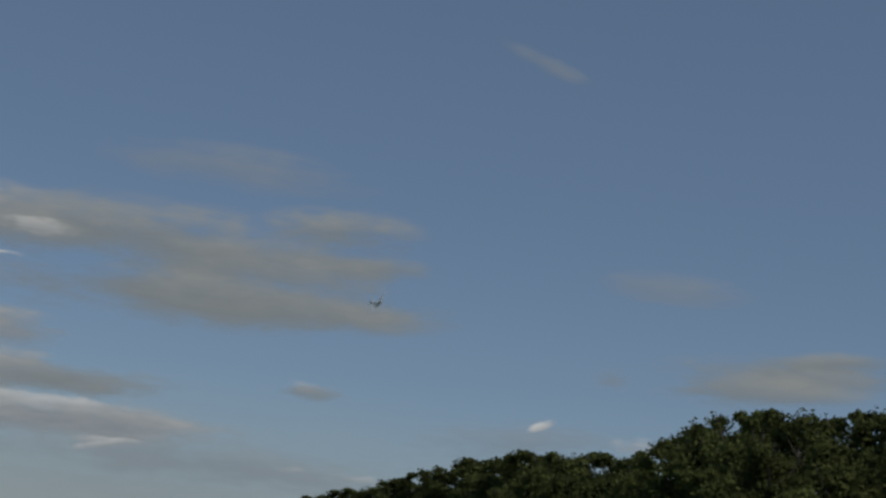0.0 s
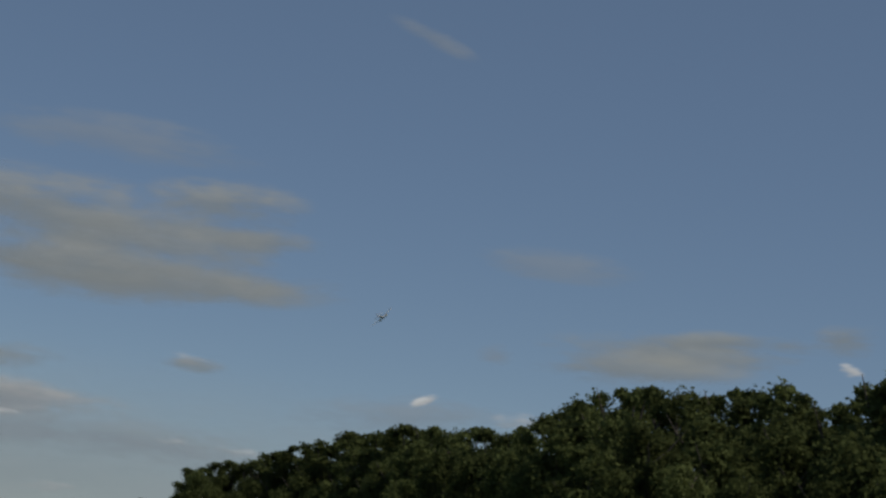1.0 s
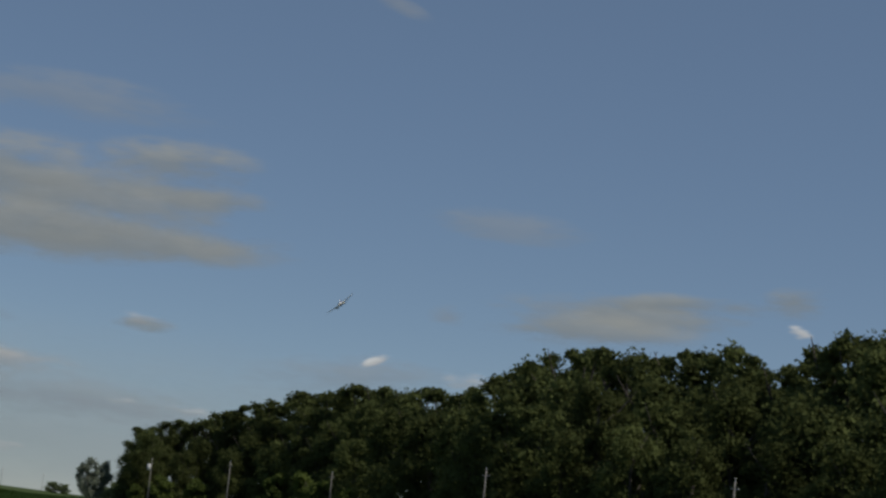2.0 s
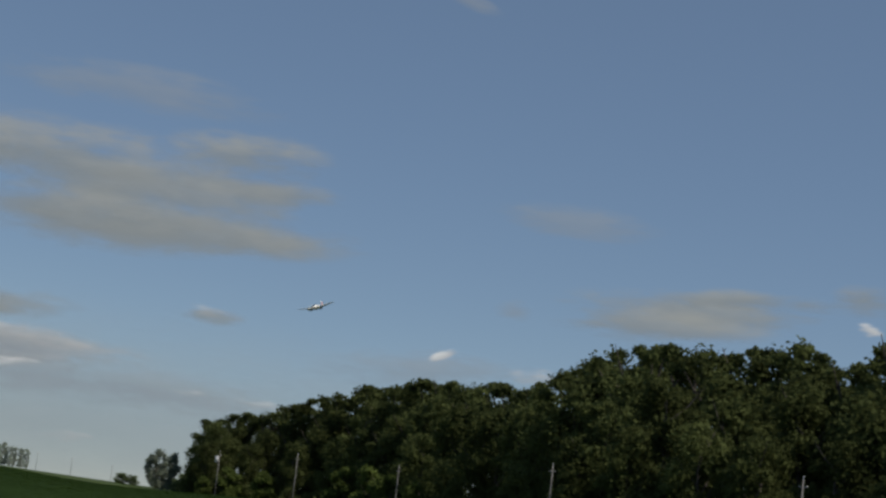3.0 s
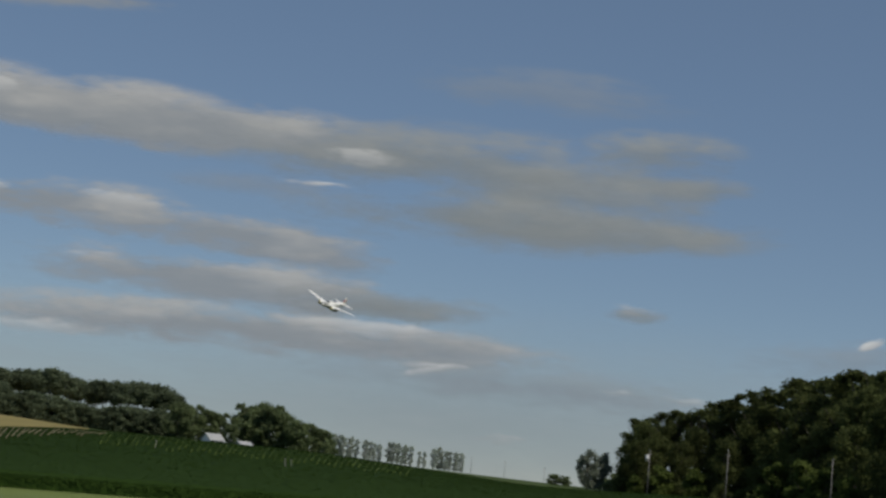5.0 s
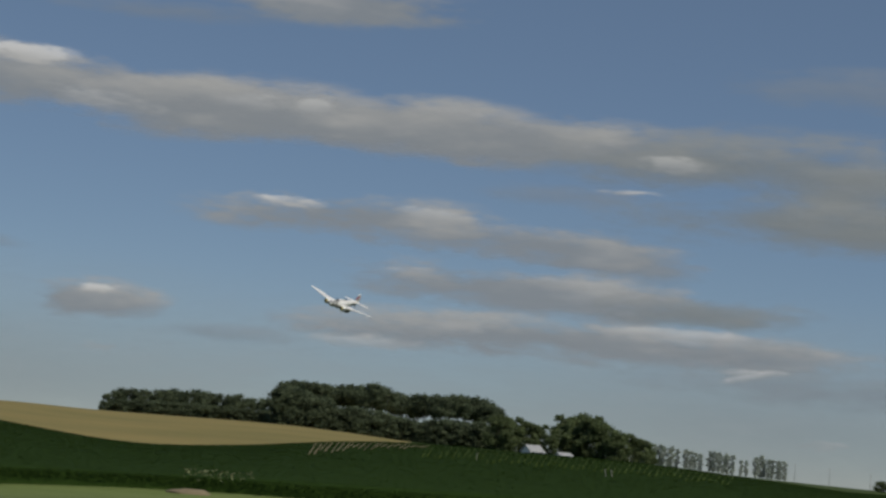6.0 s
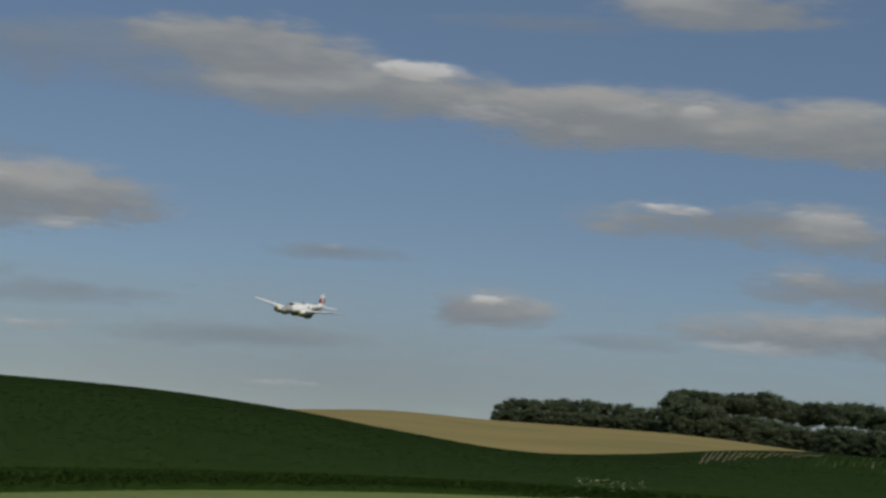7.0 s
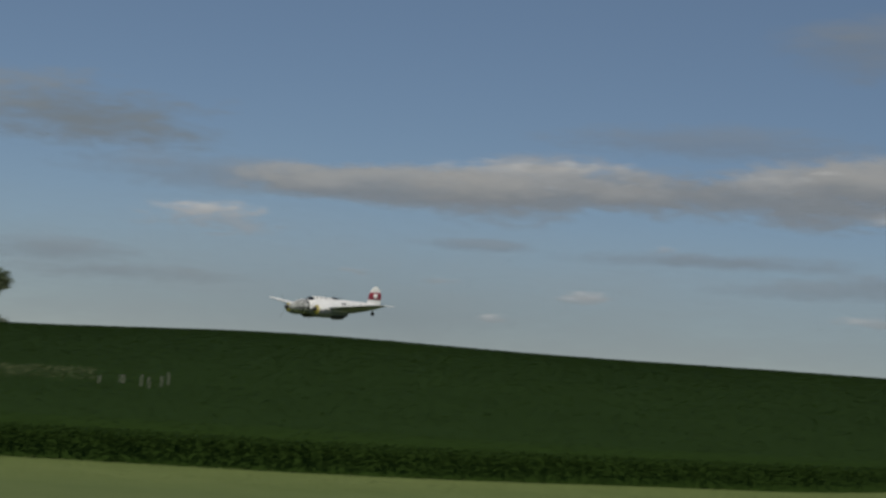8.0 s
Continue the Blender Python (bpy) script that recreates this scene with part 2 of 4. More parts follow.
# ---------- the lie of the land ----------
def knots(az, xs, ys):
    """A soft curve through a few heights."""
    i = int(np.clip(np.searchsorted(xs, az) - 1, 0, len(xs) - 2))
    u = min(max((az - xs[i]) / (xs[i + 1] - xs[i]), 0), 1)
    d = [(ys[min(k + 1, len(ys) - 1)] - ys[max(k - 1, 0)]) / (xs[min(k + 1, len(xs) - 1)] - xs[max(k - 1, 0)]) for k in (i, i + 1)]
    h = xs[i + 1] - xs[i]
    return (2 * u**3 - 3 * u**2 + 1) * ys[i] + (u**3 - 2 * u**2 + u) * h * d[0] + (3 * u**2 - 2 * u**3) * ys[i + 1] + (u**3 - u**2) * h * d[1]


CROP_HEIGHT = 0.45


def edge_at(az):
    """Where the mown field ends and the crop begins."""
    return knots(az, (-30, 0, 9, 12, 20, 26, 35, 42, 47, 53, 60, 75), (95, 95, 82, 72, 66, 64, 49, 37.6, 34.2, 31.3, 29.9, 29.3))


def crest_at(az):
    """Distance and height of the crop field's brow."""
    r = knots(az, (-30, -10, 0, 10, 20, 30, 45, 75), (112, 115, 150, 170, 155, 125, 110, 105))
    el = knots(az, (-30, 0, 6, 9, 12, 16, 19, 21, 24, 27, 31, 34, 38, 43, 50, 58, 66, 80),
               (0.0, 0.12, 0.0, 0.17, 0.36, 0.42, 0.44, 0.33, 0.0, -0.15, 0.22, 0.57, 0.84, 0.90, 0.89, 0.965, 0.68, 0.5))
    return r, EYE + r * math.tan(radians(el)) - CROP_HEIGHT


def far_at(az):
    """Height of the land 500 m out."""
    el = knots(az, (-30, 4, 8, 12, 16, 19, 21, 23, 28, 31, 34, 40, 80), (0.05, 0.07, 0.16, 0.30, 0.40, 0.45, 0.58, 0.66, 0.66, 0.70, 0.52, 0.3, 0.2))
    return EYE + 500 * math.tan(radians(el))


def height(az, r):
    e, (rc, zc), zf = edge_at(az), crest_at(az), far_at(az)
    if r <= e:
        return 0.0
    if r <= rc:
        u = (r - e) / (rc - e)
        return zc * (0.6 * u + 0.4 * math.sin(u * math.pi / 2))
    dip = zc - 1.0
    if r <= rc + 40:
        u = (r - rc) / 40
        return zc + (dip - zc) * u * u * (3 - 2 * u)
    u = min((r - rc - 40) / (500 - rc - 40), 1)
    z = dip + (zf - dip) * u * u * (3 - 2 * u)
    return z if r <= 500 else z + (min(r, 720) - 500) * (zf - EYE) / 500


def grounded(az, r):
    return spot(az, r, height(az, r))


def build_ground():
    azs = [a * 0.25 for a in range(-120, 321)] + list(range(85, 330, 5))
    verts, faces, mats = [(0, 0, 0)], [], []
    rings = []
    for a in azs:
        b = min(max(a, -30), 80)
        if a > 80:
            b = 80 if a < 205 else -30
        e, (rc, _) = edge_at(b), crest_at(b)
        rs = [4, 10, 18, e * 0.8, e - 0.02, e + 0.25] + [e + (rc - e) * k / 20 for k in range(1, 21)] + [rc + d for d in (4, 10, 20, 30, 40)]
        rs += [rc + 40 + (500 - rc - 40) * k / 8 for k in range(1, 9)] + [600, 720, 1200, 2500, 4700]
        col = []
        for k, r in enumerate(rs):
            col.append(len(verts))
            verts.append(spot(a, r, height(b, r) + (0.40 if 5 <= k <= 27 else 0.0)))
        rings.append(col)
    for i, a in enumerate(azs):
        p, q = rings[i], rings[(i + 1) % len(rings)]
        faces.append((0, q[0], p[0]))
        mats.append(0)
        for k in range(len(p) - 1):
            faces.append((p[k], q[k], q[k + 1], p[k + 1]))
            far = k >= 26
            mats.append(0 if k < 4 else 1 if not far else 2 if 19.0 <= a <= 70 and k < 40 else 3)
    me = mesh_of("ground", verts, faces, [MOWN, CROP, WHEAT, MEADOW], True)
    me.polygons.foreach_set("material_index", mats)
    tagged(new("ground", me), "rolling farmland with a mown strip, crop field and ripe wheat", "ground", kind="structure")


def scatter_quads(n, place, size, rng, upright=0.5, facing=None):
    """Leaf quads at random: place gives n x 3, size n; facing turns each one towards the outside of its clump."""
    nrm = rng.normal(size=(n, 3))
    if facing is None:
        nrm[:, 2] = np.abs(nrm[:, 2]) + upright
    else:
        nrm = nrm * 0.8 + facing
    nrm /= np.linalg.norm(nrm, axis=1)[:, None]
    a = np.cross(nrm, rng.normal(size=(n, 3)))
    a /= np.linalg.norm(a, axis=1)[:, None]
    b = np.cross(nrm, a)
    a, b = a * size[:, None], b * (size * rng.uniform(0.45, 0.8, n))[:, None]
    return np.stack([place - a, place - b * 0.9, place + a, place + b], 1)


def crop_patch(name, label, n, az0, az1, u0, u1, low, high, small, large, mat, seed, far_grow=1.0, flat=2.0):
    """Leaves over the crop field between two bearings, from u0 to u1 of the way up to its brow."""
    rng = np.random.default_rng(seed)
    az = rng.uniform(az0, az1, n)
    u = u0 + (u1 - u0) * rng.uniform(0, 1, n) ** 0.75
    pts, size = np.empty((n, 3)), np.empty(n)
    table = {}
    for i in range(n):
        key = round(az[i] * 40)
        if key not in table:
            e, (rc, zc) = edge_at(key / 40), crest_at(key / 40)
            table[key] = (e, rc, zc)
        e, rc, zc = table[key]
        r, w = e + u[i] * (rc - e), max(u[i], 0)
        z = zc * (0.6 * w + 0.4 * math.sin(w * math.pi / 2))
        s, c = math.sin(radians(az[i])), math.cos(radians(az[i]))
        pts[i] = (-r * s, r * c, z)
        size[i] = rng.uniform(small, large) * (1 + far_grow * max(r - 35, 0) / 60)
    top = high * (0.985 + 0.015 * np.sin(pts[:, 0] * 1.7 + 1.3 * np.sin(pts[:, 1] * 0.9)) * np.sin(pts[:, 1] * 1.3))
    pts[:, 2] += low + (top - low) * rng.uniform(0, 1, n) ** 0.3
    me = quads_mesh(name, scatter_quads(n, pts, size, rng, flat), mat)
    return tagged(new(name, me), label, "crop field", kind="stuff")


# ---------- trees ----------
def crown_quads(rng, h, spread, bottom, clumps, leaves, leaf, lean=0.0, pointed=0.0):
    """Leaf quads in clumps that fill an uneven crown."""
    out = []
    for k in range(clumps):
        f = bottom + (1 - bottom) * (k + rng.uniform(0, 1)) / clumps
        v = (f - bottom) / (1 - bottom)
        width = spread * (math.sin(math.pi * min(max(0.12 + 0.8 * v, 0), 1)) ** (0.6 + pointed)) * rng.uniform(0.75, 1.12)
        ang = rng.uniform(0, 2 * math.pi)
        rad = width * math.sqrt(rng.uniform(0.15, 1)) * 0.75
        c = np.array((rad * math.cos(ang) + lean * f, rad * math.sin(ang), f * h * 0.94))
        cr = spread * rng.uniform(0.22, 0.46)
        d = rng.normal(size=(leaves, 3))
        d /= np.linalg.norm(d, axis=1)[:, None]
        shell = np.clip(0.88 + 0.2 * rng.normal(size=leaves), 0.35, 1.45)[:, None] * np.array((1, 1, 0.72))
        p = c + d * shell * cr
        out.append(scatter_quads(leaves, p, leaf * rng.uniform(0.6, 1.25, leaves), rng, 0.25, d + np.array((0, 0, 0.25))))
        # bigger sprays of leaves inside the clump
        n = leaves // 5
        d = rng.normal(size=(n, 3))
        d /= np.linalg.norm(d, axis=1)[:, None]
        p = c + d * rng.uniform(0.2, 0.75, n)[:, None] * np.array((1, 1, 0.72)) * cr
        out.append(scatter_quads(n, p, leaf * rng.uniform(1.8, 2.6, n), rng, 0.25, d + np.array((0, 0, 0.25))))
    return np.concatenate(out)


TREE_TOP = {}


def tree_kind(name, label, seed, h, spread, bottom, clumps, leaves, leaf, leafage, bark, pointed=0.0):
    """One tree with a tapered, forked trunk and a crown; it stands at the origin as the pattern for its copies."""
    rng = np.random.default_rng(seed)
    root = tagged(new(name), label, "tree")
    bm = bmesh.new()
    sides = 7

    def limb(points, radii):
        prev = None
        for p, r in zip(points, radii):
            ring = [bm.verts.new((p[0] + r * math.cos(2 * math.pi * i / sides), p[1] + r * math.sin(2 * math.pi * i / sides), p[2])) for i in range(sides)]
            if prev:
                for i in range(sides):
                    bm.faces.new((prev[i], prev[(i + 1) % sides], ring[(i + 1) % sides], ring[i]))
            prev = ring
    r0 = h * 0.018
    limb([(rng.normal() * 0.12 * k, rng.normal() * 0.12 * k, h * f) for k, f in enumerate((-0.03, 0.15, 0.4, 0.65, 0.88))], [r0 * 1.5, r0, r0 * 0.8, r0 * 0.5, r0 * 0.15])
    for k in range(6):
        f, a = 0.25 + 0.1 * k, rng.uniform(0, 6.28)
        w = spread * rng.uniform(0.35, 0.6)
        limb([(0, 0, h * f), (w * 0.5 * math.cos(a), w * 0.5 * math.sin(a), h * (f + 0.08)), (w * math.cos(a), w * math.sin(a), h * (f + 0.2))], [r0 * 0.5, r0 * 0.3, r0 * 0.08])
    part("trunk", bm, bark, root)
    crown = new("crown", quads_mesh("crown", crown_quads(rng, h, spread, bottom, clumps, leaves, leaf, 0, pointed), leafage))
    crown.parent = root
    TREE_TOP[root] = max(v.co.z for v in crown.data.vertices)
    return root


def plant(kind, used, az, r, scale_to, rng, group, label="", slim=1.0):
    """Puts a pattern tree, or a copy of it, at a bearing and distance, turned and sized."""
    s = scale_to / TREE_TOP[kind]
    p = grounded(az, r)
    m = pose(p.x, p.y, p.z - 0.1, 0, 0, rng.uniform(0, 360))
    ob = kind if kind not in used else copy_thing(kind, m)
    used.add(kind)
    ob.matrix_basis = m @ Matrix.Diagonal((s * slim * rng.uniform(0.95, 1.1), s * slim * rng.uniform(0.95, 1.1), s, 1))
    return tagged(ob, label, group=group)


def forest_front(az):
    return knots(az, (-24, -18, -13, -8, -3, 0, 4.2), (135, 152, 176, 206, 296, 338, 384))


def forest_top(az):
    """Elevation of the wood's skyline."""
    return float(np.interp(-az, (-4.2, -3.76, -3.4, -2.46, -1.5, -0.56, 0.7, 1.2, 2.0, 2.9, 3.9, 4.9, 5.4, 5.8, 6.3, 6.8, 7.3, 7.6, 8.5, 9.5, 10.6, 11.05, 11.6, 12.1, 12.6, 13.3, 13.65, 14.0, 14.8, 15.15, 15.6, 16.2, 16.6, 16.85, 17.1, 17.6, 19, 24),
                           (1.5, 1.75, 2.17, 2.45, 2.68, 3.04, 3.48, 3.7, 3.76, 4.1, 4.1, 4.29, 4.06, 4.15, 4.49, 4.84, 5.19, 5.33, 5.72, 5.83, 5.98, 5.7, 5.84, 6.2, 6.17, 6.49, 6.32, 5.85, 5.83, 6.0, 6.46, 6.88, 6.96, 6.6, 7.08, 6.99, 7.1, 7.6)))


def build_forest():
    rng = np.random.default_rng(11)
    kinds = [tree_kind("tree", "broad-leaved tree in full summer leaf in the wood", 20 + k, 18, 5.6 + 0.3 * (k % 3), 0.05 + 0.05 * (k % 2), 38, 165, 0.23, LEAF, BARK) for k in range(7)]
    spires = [tree_kind("tree", "slim broad-leaved tree on the skyline of the wood", 40 + k, 18, 3.0, 0.40, 22, 105, 0.22, LEAF, BARK) for k in range(4)]
    young = [tree_kind("tree", "young broad-leaved tree at the foot of the wood", 50 + k, 5, 3.4, 0.0, 14, 70, 0.26, LEAF, BARK) for k in range(3)]
    used = set()

    def tall_at(az, d, el):
        return d * math.tan(radians(el)) + EYE - height(az, d)
    for row, back in enumerate((0, 8, 18, 34)):
        az = 3.0 - 0.25 * row
        while az > -23:
            d = forest_front(az) + back + rng.uniform(-2, 2)
            half = math.degrees(4.2 / d)
            el = min(forest_top(az + half * k / 3) for k in range(-3, 4))
            share = (0.72, 0.90, 0.98, 0.88)[row]
            plant(spires[rng.integers(4)] if row == 3 else kinds[rng.integers(7)], used, az, d, tall_at(az, d, el) * share * rng.uniform(0.94, 1.01), rng, "trees of the wood", slim=1.7 if row == 3 else 1.0)
            az -= math.degrees(rng.uniform(5.0, 7.2) * (1 + 0.1 * row) / d) * (1.2 if az > -3 else 1)
    # slimmer trees that make up the skyline behind them
    az = 3.35
    while az > -18.5:
        d = forest_front(az) + 22 + rng.uniform(0, 6)
        el = max(forest_top(az), 0.5 * (forest_top(az - 0.12) + forest_top(az + 0.12)))
        plant(spires[rng.integers(4)], used, az, d, tall_at(az, d, el) * 1.01, rng, "trees of the wood", slim=1.0 if az < -3 else 1.3)
        az -= math.degrees(rng.uniform(2.0, 2.9) / d)
    # a steep western end, leafy to the ground
    for az, el, back in ((3.42, 2.12, 2), (3.55, 1.55, -2), (3.3, 1.6, -8), (3.68, 0.9, -4), (3.05, 2.2, 0)):
        d = forest_front(az) + back
        plant(kinds[rng.integers(7)], used, az, d, tall_at(az, d, el), rng, "trees of the wood", slim=0.75)
    # deeper trees that close the wood where its front thins out
    for az, el in ((-8.1, 5.25), (-8.5, 5.4), (-14.1, 5.6), (-14.5, 5.6), (-13.8, 5.6), (-5.6, 3.9)):
        d = forest_front(az) + 30
        plant(kinds[rng.integers(7)], used, az, d, tall_at(az, d, el), rng, "trees of the wood")
    # young growth that closes the wood's foot
    az = 3.6
    while az > -23:
        d = forest_front(az) - 3 + rng.uniform(-2, 2)
        plant(young[rng.integers(3)], used, az, d, rng.uniform(3.6, 6.0), rng, "young growth")
        az -= math.degrees(rng.uniform(3.0, 4.2) / d)


def build_far_trees():
    rng = np.random.default_rng(5)
    tall = [tree_kind("tree", "tall dark tree with clear stems on a distant farm", 60 + k, 18, 5.5, 0.635, 20, 150, 0.36, HAZED_FAR_LEAF, PALE_BARK) for k in range(3)]
    full = [tree_kind("tree", "rounded dark green tree beside a far farmstead", 70 + k, 14, 6.8, 0.0, 24, 70, 0.54, HAZED_FAR_LEAF, BARK) for k in range(3)]
    green = [tree_kind("tree", "green tree beside a far farmstead, lightened with painted haze", 75 + k, 14, 6.2, 0.04, 26, 130, 0.40, HAZED_FARM_LEAF, BARK) for k in range(2)]
    hazy = [tree_kind("tree", "round tree standing alone in the hollow, greyed with painted haze", 77 + k, 14, 6.0, 0.12, 22, 110, 0.40, HAZY_LEAF, BARK) for k in range(2)]
    slim = [tree_kind("poplar", "slender poplar in a far windbreak row, paled with painted haze", 80 + k, 11, 2.1, 0.10, 24, 40, 0.26, HAZED_POPLAR_LEAF, PALE_BARK, 0.1) for k in range(3)]
    used = set()

    def rise(az, r, top):
        return r * math.tan(radians(top)) + EYE - height(az, r)
    # dark wood on the wheat's skyline
    az = 27.75
    while az > 23.1:
        top = knots(az, (23, 24, 25.6, 27.2, 28), (1.36, 1.42, 1.46, 1.36, 1.1))
        plant(full[rng.integers(3)], used, az, 610 + rng.uniform(0, 40), rise(az, 630, top * rng.uniform(0.98, 1.05)), rng, "far wood")
        plant(full[rng.integers(3)], used, az + 0.1, 600, rise(az, 600, top) * 0.55, rng, "far wood", slim=1.5)
        az -= rng.uniform(0.17, 0.26)
    # tall trees with clear stems, sky between them above the undergrowth
    az = 22.75
    while az > 16.4:
        top = float(np.interp(az, (16, 16.4, 16.65, 17.1, 17.8, 18.5, 19.3, 19.8, 20.7, 21.4, 21.9, 22.7, 23), (1.3, 1.5, 1.77, 1.94, 2.07, 1.93, 1.92, 2.1, 2.12, 2.0, 2.12, 2.06, 1.9)))
        plant(tall[rng.integers(3)], used, az, 580 + rng.uniform(0, 30), rise(az, 590, top * rng.uniform(0.96, 1.01)), rng, "far wood")
        low, high = (0.62, 0.88) if az > 21.5 else (0.38, 0.55)
        for k in range(3):
            plant(full[rng.integers(3)], used, az + 0.13 * (k - 1) + rng.uniform(-0.06, 0.06), 552 + 5 * k, rise(az, 555, top) * rng.uniform(low, high), rng, "far wood", slim=1.1 if az > 21.5 else 1.3)
        az -= rng.uniform(0.20, 0.30)
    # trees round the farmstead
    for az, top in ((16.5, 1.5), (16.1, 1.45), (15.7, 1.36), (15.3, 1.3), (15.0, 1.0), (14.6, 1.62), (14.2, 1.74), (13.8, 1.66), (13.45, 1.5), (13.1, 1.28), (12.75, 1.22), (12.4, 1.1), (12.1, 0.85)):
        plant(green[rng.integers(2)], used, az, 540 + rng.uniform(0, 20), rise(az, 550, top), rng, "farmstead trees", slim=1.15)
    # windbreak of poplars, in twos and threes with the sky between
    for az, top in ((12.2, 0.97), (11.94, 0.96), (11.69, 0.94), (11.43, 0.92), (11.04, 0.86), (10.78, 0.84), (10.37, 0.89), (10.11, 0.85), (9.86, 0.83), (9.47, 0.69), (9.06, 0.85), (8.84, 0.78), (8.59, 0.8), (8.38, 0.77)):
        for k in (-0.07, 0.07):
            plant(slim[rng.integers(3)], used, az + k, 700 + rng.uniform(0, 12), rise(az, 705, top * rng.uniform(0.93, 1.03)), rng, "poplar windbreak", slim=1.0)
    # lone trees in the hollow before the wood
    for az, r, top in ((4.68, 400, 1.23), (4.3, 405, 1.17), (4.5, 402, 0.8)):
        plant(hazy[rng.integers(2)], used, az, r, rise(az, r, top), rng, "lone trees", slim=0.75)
    for az, r, top in ((5.62, 430, 0.41), (5.32, 430, 0.37), (4.0, 395, 0.42), (3.78, 392, 0.6)):
        plant(green[rng.integers(2)], used, az, r, rise(az, r, top), rng, "lone trees", "low rounded tree in the hollow before the wood", slim=1.7)
    plant(tall[1], used, 66.62, 190, rise(66.62, 190, 2.5), rng, "lone trees", "tree with a high crown behind the brow of the crop field", slim=1.1)
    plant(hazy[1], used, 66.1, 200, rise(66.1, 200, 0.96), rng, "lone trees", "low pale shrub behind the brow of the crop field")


def build_bushes():
    rng = np.random.default_rng(8)
    kinds = [tree_kind("bush", "light green bush at the foot of the wood", 90 + k, 6, 2.6, 0.02, 16, 150, 0.26, BUSH, BARK) for k in range(2)]
    used = set()
    for az, back, tall in ((-0.7, -14, 8.0), (-1.4, -12, 8.5), (-2.0, -16, 7.5), (-2.7, -14, 6.5), (1.6, -10, 6.0), (2.6, -12, 6.0), (-11.5, -9, 5.5), (-9.0, -8, 4.5), (3.3, -14, 4.0), (-15.5, -8, 5.0)):
        tagged(plant(kinds[rng.integers(2)], used, az, forest_front(az) + back, tall, rng, "bushes"), "", "bush")
    for k in kinds:
        tagged(k, category="bush")


# ---------- poles, farm buildings, stakes ----------
def utility_pole(az, r, tall, box_at=0.0):
    root = tagged(new("utility_pole"), "weathered wooden utility pole" + (" with a grey transformer" if box_at else " along the field road"), "utility pole", "utility poles")
    root.matrix_basis = Matrix.Translation(grounded(az, r)) @ pose(0, 0, 0, 0, 0, az)
    part("post", rod((0, 0, -0.5), (0, 0, tall), 0.085, 0.06), POLE_WOOD, root)
    part("insulator", rod((0, 0, tall), (0, 0, tall + 0.25), 0.05, 0.03, 8), CERAMIC, root)
    for s in (-1, 1):
        part("bracket", rod((0, 0, tall - 0.7), (0.35 * s, 0, tall - 0.55), 0.03, 0.03, 6), STEEL, root)
    if box_at:
        can = part("transformer", rod((-0.42, 0, box_at - 0.5), (-0.42, 0, box_at + 0.5), 0.30, 0.30, 14), CERAMIC, root, "grey transformer can")
        part("lid", rod((-0.42, 0, box_at + 0.5), (-0.42, 0, box_at + 0.58), 0.32, 0.2, 14), CERAMIC, can)


def farm_shed(az, r, wide, deep, eaves, ridge, sink, label):
    root = tagged(new("farm_shed"), label, "farm building", "farm buildings")
    root.matrix_basis = Matrix.Translation(grounded(az, r)) @ pose(0, 0, -sink, 0, 0, az + 38)
    w, d = wide / 2, deep / 2
    bm = bmesh.new()
    lo = [bm.verts.new((x, y, -0.4)) for x, y in ((-w, -d), (w, -d), (w, d), (-w, d))]
    hi = [bm.verts.new((x, y, eaves)) for x, y in ((-w, -d), (w, -d), (w, d), (-w, d))]
    ends = [bm.verts.new((-w, 0, ridge - 0.12)), bm.verts.new((w, 0, ridge - 0.12))]
    for i in range(4):
        j = (i + 1) % 4
        bm.faces.new((lo[i], lo[j], hi[j], hi[i]))
    bm.faces.new((hi[1], hi[2], ends[1]))
    bm.faces.new((hi[3], hi[0], ends[0]))
    part("wall", bm, SIDING, root, smooth=False)
    for s in (-1, 1):
        bm = loft([[(x, s * (d + 0.4), eaves - 0.2), (x, 0, ridge), (x, 0, ridge + 0.12), (x, s * (d + 0.4), eaves - 0.05)] for x in (-w - 0.3, w + 0.3)])
        part("roof", bm, ROOFING, root, smooth=False)
    door = part("door", box((-1.1, -d - 0.06, 0), (1.1, -d - 0.005, 2.2)), STEEL, root, smooth=False)
    part("handle", box((0.8, -d - 0.1, 1.0), (0.86, -d - 0.06, 1.2)), BLACK, door, smooth=False)
    for x in (-w * 0.65, w * 0.65):
        win = part("window", box((x - 0.45, -d - 0.05, 1.0), (x + 0.45, -d - 0.004, 1.9)), SIDING, root, smooth=False)
        part("pane", box((x - 0.38, -d - 0.07, 1.07), (x + 0.38, -d - 0.052, 1.83)), GLASS, win, smooth=False)


def stake(az, r, tall, lean, wide=0.04):
    p = grounded(az, r)
    ob = part("marker_stake", box((-wide / 2, -0.015, -0.2), (wide / 2, 0.015, tall), 0.006), STAKE, None, smooth=False)
    ob.matrix_basis = Matrix.Translation(p) @ pose(0, 0, 0, 0, lean, az)
    tagged(ob, "pale wooden marker stake standing in the crop", "stake", "marker stakes")


